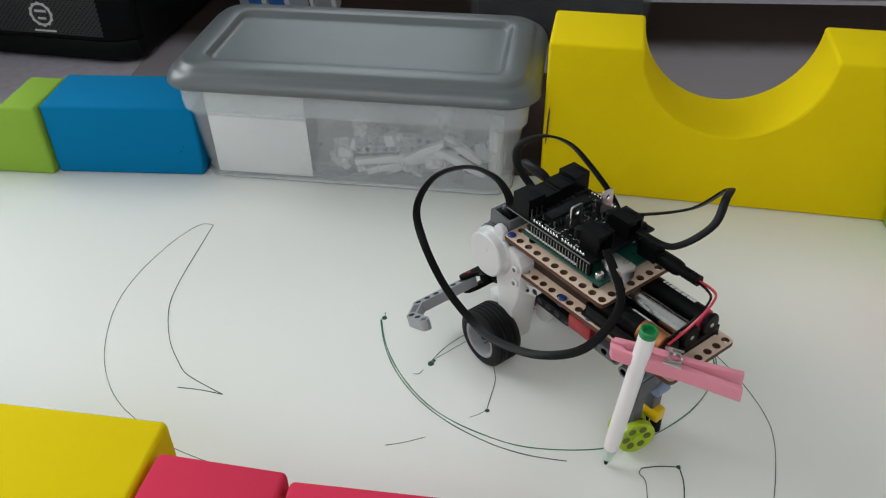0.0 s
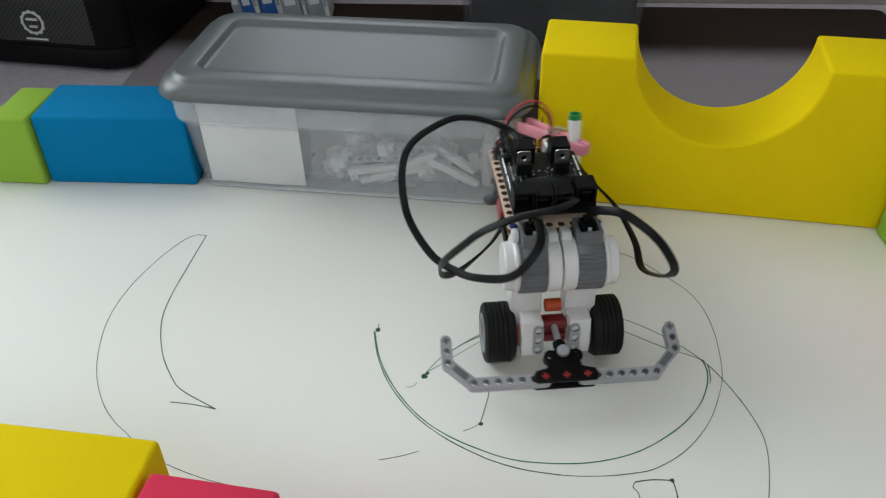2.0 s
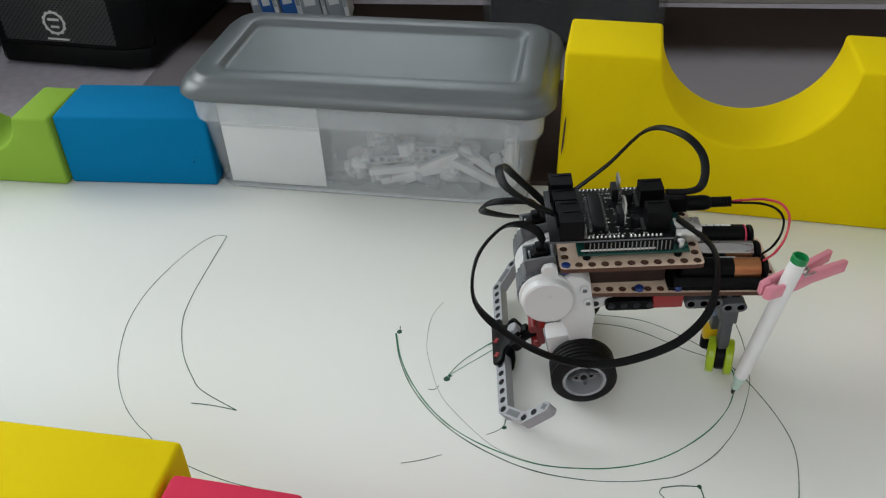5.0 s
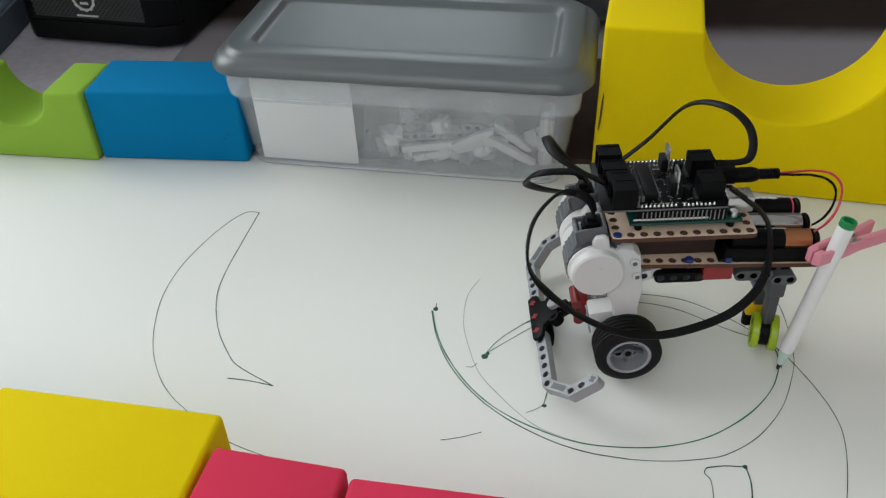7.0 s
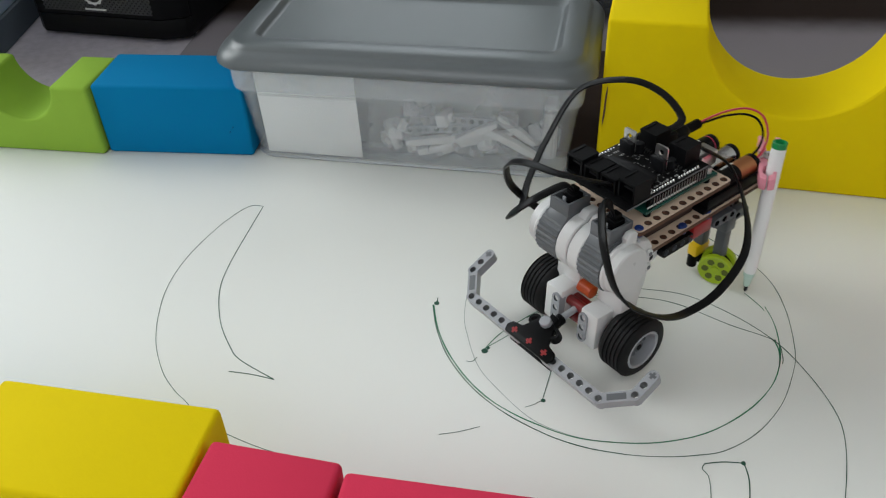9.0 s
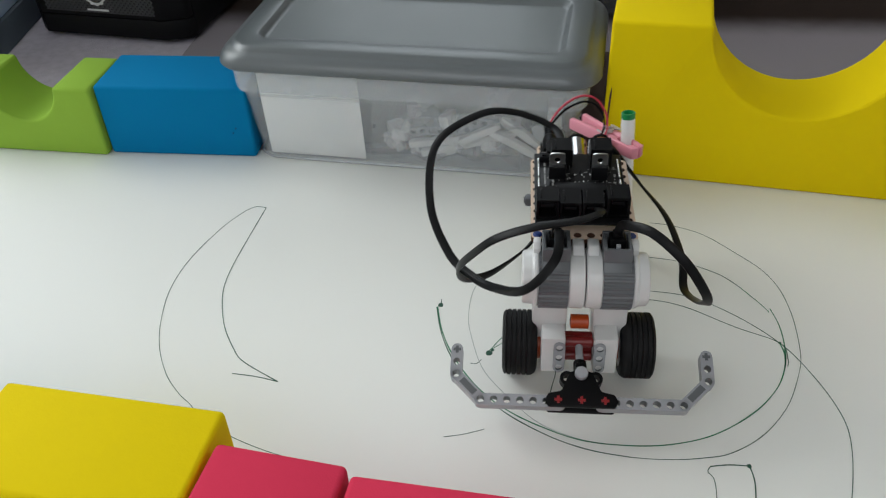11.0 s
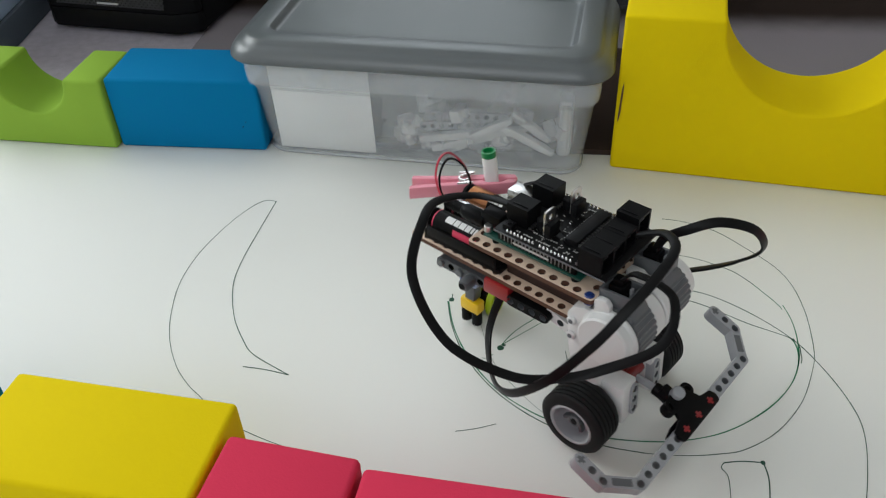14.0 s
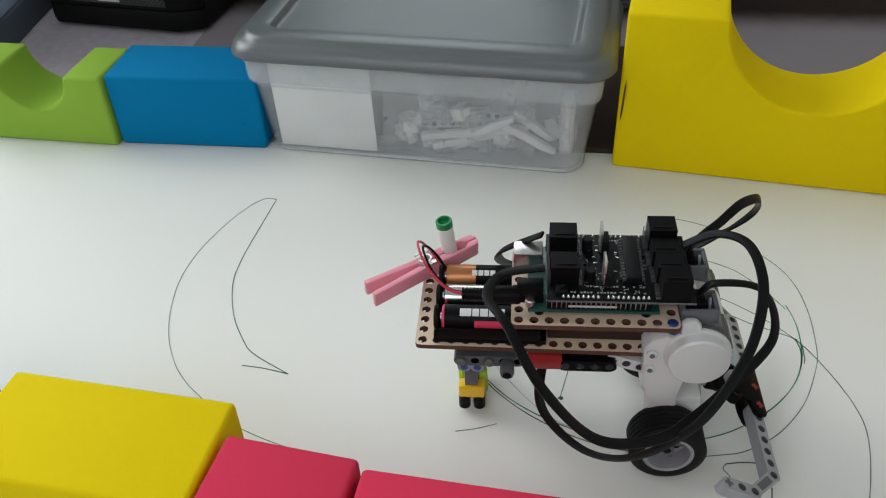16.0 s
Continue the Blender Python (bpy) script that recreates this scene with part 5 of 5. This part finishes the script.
    cy(bm, 2.4, (-121.5, 18, 12.6), (-105.5, 18, 12.6), 12)
    part("rear_axle", bm, BLACK, root, "black wheel middle")
    bm = bmesh.new()
    bx(bm, -119, -108, 4, 23, 46, 60, 1.2)
    bx(bm, -117, -110, 14, 22, 22, 46, 0.8)
    part("fork", bm, DGREY, root, "dark grey fork")
    bm = bmesh.new()
    for x in (-117, -109):
        cy(bm, 4.2, (x, -4.2, 42), (x, 6, 42), 18, 0.5)
        cy(bm, 2.3, (x, -4.4, 42), (x, -4.2, 42), 12, 0, 1)
    part("fork_pin", bm, SLATE_PL, root, "slate blue pins", (BLUE_PL,))
    bm = bmesh.new()
    bx(bm, -121, -105, -4, 4, 14, 24, 1.4)
    stem = bmesh.new()
    bx(stem, -117, -109, -3, 5, 24.5, 40, 0.6)
    part("stop_stem", stem, DGREY, root, "dark grey stem of the end piece")
    part("stop_piece", bm, YEL_PL, root, "yellow end piece")
    for x in (-117.6, -108.4):
        bm = bmesh.new()
        cy(bm, 3.7, (x, -0.5, 3), (x, -0.5, 16), 16, 1.2)
        part("stop_foot", bm, BLACK, root, "black rounded foot")
    for o in [o for o in root.children if o.name.split(".")[0] in ("caster_mount", "rear_wheel", "rear_axle", "fork", "fork_pin", "stop_stem", "stop_piece", "stop_foot")]:
        o.location = (0.003, 0, 0)
    for x in (-114, -98):
        bm = bmesh.new()
        cy(bm, 2.7, (x, -25.2, 70), (x, -27.6, 70), 14, 0.5)
        part("pin", bm, MGREY, root, "grey connector pin")
    return bu


def pen_and_pin(root):
    a, b = Vector((-114, 42.6, 0.4)) * MM, Vector((-129.6, 37.3, 118.7)) * MM
    m = Matrix.Translation(a) @ (b - a).to_track_quat("Z", "Y").to_matrix().to_4x4()
    L = (b - a).length / MM
    pr = lambda p: [(r * MM, h * MM) for r, h in p]
    bm = bmesh.new()
    lathe(bm, pr([(3.9, 17), (4.4, 18.5), (4.75, 24), (4.85, L - 5), (4.75, L - 4.2)]), n=28, m=m)
    pe = part("pen_barrel", bm, PEN_WHITE, root, "white felt pen barrel")
    bm = bmesh.new()
    lathe(bm, pr([(1.5, 5), (2.4, 6), (3.1, 13), (3.9, 14), (4.1, 17.2)]), n=24, m=m)
    part("pen_cone", bm, PEN_CONE, pe, "mint green pen cone")
    bm = bmesh.new()
    lathe(bm, pr([(0.3, 0), (1.1, 1.2), (1.5, 5)]), n=14, m=m)
    part("pen_nib", bm, NIB, pe, "black felt nib")
    bm = bmesh.new()
    lathe(bm, pr([(4.9, L - 4.2), (4.9, L - 0.4), (4.6, L), (3.7, L), (3.5, L - 2.6), (0, L - 2.8)]), n=28, m=m)
    part("pen_end", bm, PEN_GREEN, pe, "green hollow end plug")
    # clothes peg: two pink halves that open towards the grips
    held = [pe]
    jaw, grip = Vector((-110.1, 45.0, 97.0)), Vector((-170.0, 5.4, 87.8))
    d = (grip - jaw).normalized()
    side = Vector((d.y, -d.x, 0)).normalized()
    for k, s in enumerate((1, -1)):
        bm = bmesh.new()
        out = [(0, 0.5), (2, 5.0), (14, 5.9), (30, 6.3), (42, 5.8), (73, 7.8), (73, 4.0), (44, 1.4), (34, 0.8), (24, 0.4), (20, 3.2), (10, 3.2), (7, 0.5)]
        mbase = Matrix((( d.x, side.x * s, 0, jaw.x * MM), (d.y, side.y * s, 0, jaw.y * MM), (d.z, 0, 1, jaw.z * MM), (0, 0, 0, 1)))
        prism(bm, [(x * MM, y * MM) for x, y in out], "z", -4.6 * MM, 4.6 * MM, 0.0009, m=mbase)
        held.append(part("peg_half", bm, PINK, root, "pink plastic clothes peg half"))
    bm = bmesh.new()
    cx = jaw + d * 36
    coil = [Vector((math.cos(u) * 3.6, math.sin(u) * 3.6, 4.7 + u * 0.12)) for u in np.linspace(0, 6 * math.pi, 50)]
    tube(bm, [(cx + d * p.x + side * p.y + Vector((0, 0, p.z))) * MM for p in coil], 0.0007, 0.0007, n=6)
    for s in (1, -1):
        w = [cx + side * 3.5 * s + Vector((0, 0, 6)), cx - d * 6 + side * 6 * s + Vector((0, 0, 6.4)), cx + d * 4 + side * 6.5 * s + Vector((0, 0, 6.2))]
        tube(bm, spline([q * MM for q in w], 6), 0.0007, 0.0007, n=6)
    held.append(part("peg_spring", bm, STEEL, root, "steel wire spring"))
    return held


def cables(root):
    flat = 0.0028, 0.001
    loops = (
        # rear right socket round the right side to the right motor
        ([(-69, -13, 129), (-91, -18, 128), (-98, -43, 135), (-88, -67, 139), (-71, -95, 126), (-45, -98, 96), (-14, -84, 80), (6, -68, 78), (24, -54, 85), (47, -36, 104), (42, -20, 122), (19, -17, 124), (11, -17.6, 117)],
         ((0, 0, 1), (1, 0, 0.2)), "black flat cable looping along the right side"),
        # front socket across the front, down the right side, under the plate
        ([(4, 6, 130), (20, 5, 139), (33, -8, 143), (36, -32, 140), (32, -52, 129), (24, -65, 112), (6, -77, 84), (-21, -74, 53), (-46, -58, 37), (-68, -34, 42), (-68, -20, 66), (-64, -8, 74)],
         ((0.3, 0, 1), (0.6, -0.7, 0.2)), "black flat cable sweeping across the front"),
        # rear left socket round the left side to the left motor
        ([(-70, 15, 129), (-93, 24, 109), (-90, 44, 84), (-69, 61, 71), (-36, 68, 62), (-9, 66, 59), (18, 68, 73), (43, 66, 94), (55, 61, 112), (52, 48, 131), (38, 32, 139), (25, 21, 134), (15, 18, 126), (11, 17.6, 117)],
         ((0, 0, 1), (1, 0, 0.2)), "black flat cable looping along the left side"),
    )
    for pts, up, label in loops:
        bm = bmesh.new()
        tube(bm, spline([[q * MM for q in p] for p in pts], 10), *flat, up=up, n=12, carry=0.93)
        part("cable", bm, CABLE, root, label)


ROBOT = thing("toy_robot", "two-motor toy robot of beams, plywood and electronics holding a pen", "robot")
DECK = robot_body(ROBOT)
electronics(ROBOT)
MOTOR_L, TYRE_L, RIM_L = motor_unit(ROBOT, 1)
MOTOR_R, TYRE_R, RIM_R = motor_unit(ROBOT, -1)
BUMPER = undercarriage(ROBOT)
PEN_PARTS = pen_and_pin(ROBOT)
cables(ROBOT)


# ---- what moves ----
# seconds, metres right and ahead, degrees of heading, of pitch and of roll (the frame is limber)
TRACK = [
    (0.0, 0.0953, -0.0972, 130.3, 0.2, -0.3), (0.28, 0.0956, -0.0999, 130.0, 0.3, -0.3), (0.5, 0.0989, -0.1016, 138.8, 0.4, -0.4), (0.7, 0.0996, -0.1009, 143.5, 0.2, -0.3),
    (1.0, 0.1067, -0.1046, 170.2, -0.1, -0.3), (1.2, 0.1078, -0.1007, 190.3, 0.2, -0.1), (1.5, 0.1132, -0.0993, 223.1, 0.6, 0.3), (1.7, 0.1142, -0.0971, 246.2, 0.3, 0.0),
    (2.0, 0.1088, -0.0914, 278.1, -0.2, -0.4), (2.2, 0.1107, -0.0968, 285.7, 0.2, -0.5), (2.5, 0.1156, -0.1018, 310.0, 0.8, -0.7), (2.7, 0.1168, -0.1081, 328.0, 0.3, -0.2),
    (3.0, 0.1228, -0.0972, 360.5, -0.3, 0.4), (3.2, 0.1217, -0.1006, 384.9, 1.4, -0.8), (3.5, 0.1242, -0.0865, 416.5, 4.0, -2.8), (3.7, 0.119, -0.0871, 437.1, 3.8, -2.5),
    (4.1, 0.1062, -0.0884, 479.8, 3.4, -2.0), (4.5, 0.0982, -0.0965, 519.7, 3.0, -1.5), (4.9, 0.0971, -0.1015, 541.7, 2.6, -1.0), (5.3, 0.0975, -0.1014, 544.3, 2.2, -0.5),
    (6.0, 0.0982, -0.0995, 542.7, 1.5, 0.3), (6.8, 0.0985, -0.0985, 543.8, 1.1, 0.6), (7.0, 0.0986, -0.1002, 545.6, 1.0, 0.7), (7.5, 0.1001, -0.1008, 554.6, 0.8, 0.5),
    (8.0, 0.1, -0.1006, 564.5, 0.9, 0.4), (8.5, 0.0997, -0.1014, 574.0, 0.6, -0.1), (9.0, 0.096, -0.1042, 583.5, 0.4, 0.3), (9.6, 0.0942, -0.1089, 597.6, 0.3, 0.3),
    (10.3, 0.0886, -0.1186, 614.6, 0.1, 0.1), (11.0, 0.08, -0.1318, 631.5, -0.0, 0.0), (11.3, 0.0777, -0.135, 634.3, -0.1, -0.0), (11.5, 0.078, -0.1351, 634.8, -0.1, -0.1),
    (11.8, 0.0785, -0.1384, 639.2, -0.3, 0.2), (12.0, 0.0794, -0.1422, 643.6, -0.4, 0.4), (12.5, 0.0794, -0.1496, 653.8, -0.7, -0.2), (13.0, 0.0826, -0.1552, 662.5, -0.8, 0.2),
    (13.5, 0.0877, -0.1623, 673.7, -0.6, 0.3), (14.0, 0.0909, -0.1684, 685.1, -0.4, -0.4), (14.5, 0.1003, -0.1732, 696.3, -0.7, 0.1), (15.0, 0.1063, -0.1781, 707.6, -0.3, 0.7),
    (15.2, 0.1092, -0.1769, 713.3, -0.2, 0.9), (15.6, 0.1176, -0.1794, 723.1, -0.1, 0.1), (16.0, 0.1167, -0.1791, 722.1, -0.5, 0.2),
]
# seconds, lean in degrees of the legs and the bumper against the plates
LEAN = [
    (0.0, -3.1), (0.5, -4.1), (1.0, -2.9), (1.5, -4.9), (2.0, -5.8), (2.5, 5.1), (3.0, 7.7), (3.5, 7.2),
    (6.0, 12.3), (7.0, 9.4), (7.5, 6.8), (8.0, 2.0), (8.5, -1.9), (9.0, -3.4), (11.5, -4.0), (12.0, -3.0),
    (12.5, -4.2), (13.0, -3.3), (13.5, -2.1), (14.0, -3.6), (14.5, -1.7), (15.2, -4.3), (15.6, -3.5), (16.0, -2.3),
]
# seconds, lean in degrees of the pen and its peg about the tip
PEN_LEAN = [
    (0.0, 2.0, -0.1), (0.5, 0.8, 0.4), (1.0, 1.0, 0.7), (1.5, 0.4, 0.8), (2.0, 0.8, -0.6), (2.5, -0.1, 0.0), (3.0, -1.3, -0.6), (3.5, -5.8, 0.6),
    (6.0, -2.5, -4.5), (7.0, -2.5, -0.5), (7.5, -1.4, 0.8), (8.0, -0.5, 1.0), (8.5, 0.2, 1.5), (9.0, 0.7, 1.2), (11.5, 0.3, 0.6), (12.0, -0.2, 0.7),
    (12.5, -0.1, 0.1), (13.0, -0.2, -0.1), (13.5, 0.4, 0.2), (14.0, 1.8, -0.0), (14.5, 1.2, 0.2), (15.2, 2.0, -0.1), (15.6, 1.3, -1.0), (16.0, 1.4, -1.1),
]
# seconds, turn and dip in degrees of the rear deck
FLEX = [(0.0, 0.0, 0.0), (4.2, 0.0, 0.0), (5.0, 0.0, 3.0), (7.0, 0.0, 3.0), (8.0, 0.0, 0.0), (16.0, 0.0, 0.0)]
# seconds, turn in degrees of the trailing rear wheel
SWIVEL = [(0.0, -20), (0.5, -15), (1.0, -8), (1.5, 10), (2.5, 12), (3.5, 15), (4.3, 5), (5.0, -18), (6.0, -23), (7.0, -18), (7.5, -10), (8.0, 2), (8.5, 16), (9.0, 25), (11.0, 20), (16.0, 10)]
# the ring that the pen draws on its first turn, and the fainter one after it
RING_OUT = [(0.113, -0.2099), (0.1258, -0.2102), (0.1424, -0.2092), (0.1571, -0.2068), (0.171, -0.2031), (0.1883, -0.1922), (0.2025, -0.178), (0.216, -0.1584), (0.2268, -0.1333), (0.2315, -0.1169), (0.2338, -0.093), (0.234, -0.0725), (0.231, -0.0484), (0.2225, -0.0275), (0.205, -0.0065), (0.184, 0.0145), (0.161, 0.025), (0.144, 0.028)]
RING_IN = [(0.0141, -0.0466), (0.0061, -0.0653), (0.0049, -0.0941), (0.0091, -0.1154), (0.0177, -0.1417), (0.0305, -0.1604), (0.0539, -0.1854), (0.0758, -0.1964), (0.0928, -0.2003), (0.1097, -0.2011)]
RISE = [(0.2183, -0.1299), (0.2213, -0.119), (0.2233, -0.1007), (0.2229, -0.0849), (0.2201, -0.0705)]
PEN_TIP = Vector((-0.114, 0.0426, 0.0))


def robot_pose(t):
    k = [[r[j] for r in TRACK] for j in range(6)]
    return placed(*[np.interp(t, k[0], k[j]) for j in range(1, 6)])


def placed(x, y, heading, pitch, roll):
    axle = Matrix.Translation((0, 0, 0.0216))
    lean = Matrix.Rotation(radians(roll), 4, "X") @ axle @ Matrix.Rotation(radians(pitch), 4, "Y") @ axle.inverted()
    return pose(x, y, 0.0004, 0, 0, heading) @ lean


def motions():
    walk(ROBOT, [(t, placed(*r)) for t, *r in TRACK])
    pivot = Matrix.Translation((0, 0, 0.1))
    for side, m in ((1, MOTOR_L), (-1, MOTOR_R), (0, BUMPER)):
        rows = []
        for t, lean in LEAN:
            roll = np.interp(t, [q[0] for q in TRACK], [q[5] for q in TRACK])
            rows.append((t, Matrix.Translation((0, 0, -radians(roll) * 0.0375 * side)) @ pivot @ Matrix.Rotation(radians(lean), 4, "Y") @ pivot.inverted()))
        walk(m, rows)
    # wheels roll with the way of each side
    for side, parts in ((1, (TYRE_L, RIM_L)), (-1, (TYRE_R, RIM_R))):
        hub = Vector((0, 0.0375 * side, 0.0216))
        rows, roll, last, t = [], 0.0, None, 0.0
        for k in range(161):
            t = k / 10
            m = robot_pose(t)
            p = m @ Vector((0, 0.0375 * side, 0))
            if last is not None:
                ahead = (m.to_3x3() @ Vector((1, 0, 0)))
                roll += (p - last).dot(ahead) / 0.0216
            last = p
            rows.append((t, Matrix.Translation(hub) @ Matrix.Rotation(roll, 4, "Y")))
        for o in parts:
            walk(o, rows)
    hub, ahead = Matrix.Translation((-0.1135, 0.018, 0)), Matrix.Translation((0.003, 0, 0))
    for o in [o for o in ROBOT.children if o.name.startswith(("rear_wheel", "rear_axle"))]:
        walk(o, [(t, ahead @ hub @ Matrix.Rotation(radians(a), 4, "Z") @ hub.inverted()) for t, a in SWIVEL])
    # the rear deck and the pen give a little
    hinge = Matrix.Translation((-0.03, 0, 0.09))
    for o in DECK:
        walk(o, [(t, hinge @ pose(0, 0, 0, 0, -dip, turn) @ hinge.inverted()) for t, turn, dip in FLEX])
    tip = Matrix.Translation(PEN_TIP)
    for o in PEN_PARTS:
        walk(o, [(t, tip @ Matrix.Rotation(radians(a), 4, "Y") @ Matrix.Rotation(radians(b), 4, "X") @ tip.inverted()) for t, a, b in PEN_LEAN])
    # the ink that the pen leaves: short pieces that come up through the paper as it passes
    low, up = pose(0, 0, -0.0007), Matrix()

    def trace(pts, t, material, width):
        ob = stroke([tuple(p) for p in pts], width, material, "short fresh piece of pen line on paper", False, "ink_trace")
        walk(ob, [(0.0, low), (max(0.05, t - 0.1), low), (t, up), (16.0, up)])

    for ring, t0, t1, material, width in ((RING_OUT, 0.3, 2.5, INK, 0.00042), (RING_IN, 2.8, 4.9, INK_FAINT, 0.0004), (RISE, 7.0, 8.6, INK_GREEN, 0.0007)):
        way = [p.to_2d() for p in spline([(x, y, 0) for x, y in ring], 4)]
        times = np.linspace(t0, t1, 60)
        tips = [(robot_pose(t) @ PEN_TIP).to_2d() for t in times]
        last = t0
        for k in range(0, len(way) - 1, 4):
            end = way[min(k + 4, len(way) - 1)]
            last = max(last, times[min(range(60), key=lambda i: (tips[i] - end).length)])
            trace(way[k:k + 5], float(last), material, width)
    for t0, t1, n, material, width in ((8.45, 9.2, 4, INK_GREEN, 0.0006), (9.2, 11.3, 8, INK, 0.00045), (11.8, 15.6, 10, INK_FAINT, 0.0004)):
        for k in range(n):
            a, b = t0 + (t1 - t0) * k / n, t0 + (t1 - t0) * (k + 1) / n
            pts = [(robot_pose(a + (b - a) * q / 3) @ PEN_TIP).to_2d() for q in range(4)]
            if (pts[0] - pts[-1]).length < 0.0008:
                continue
            trace(pts, b, material, width)


motions()
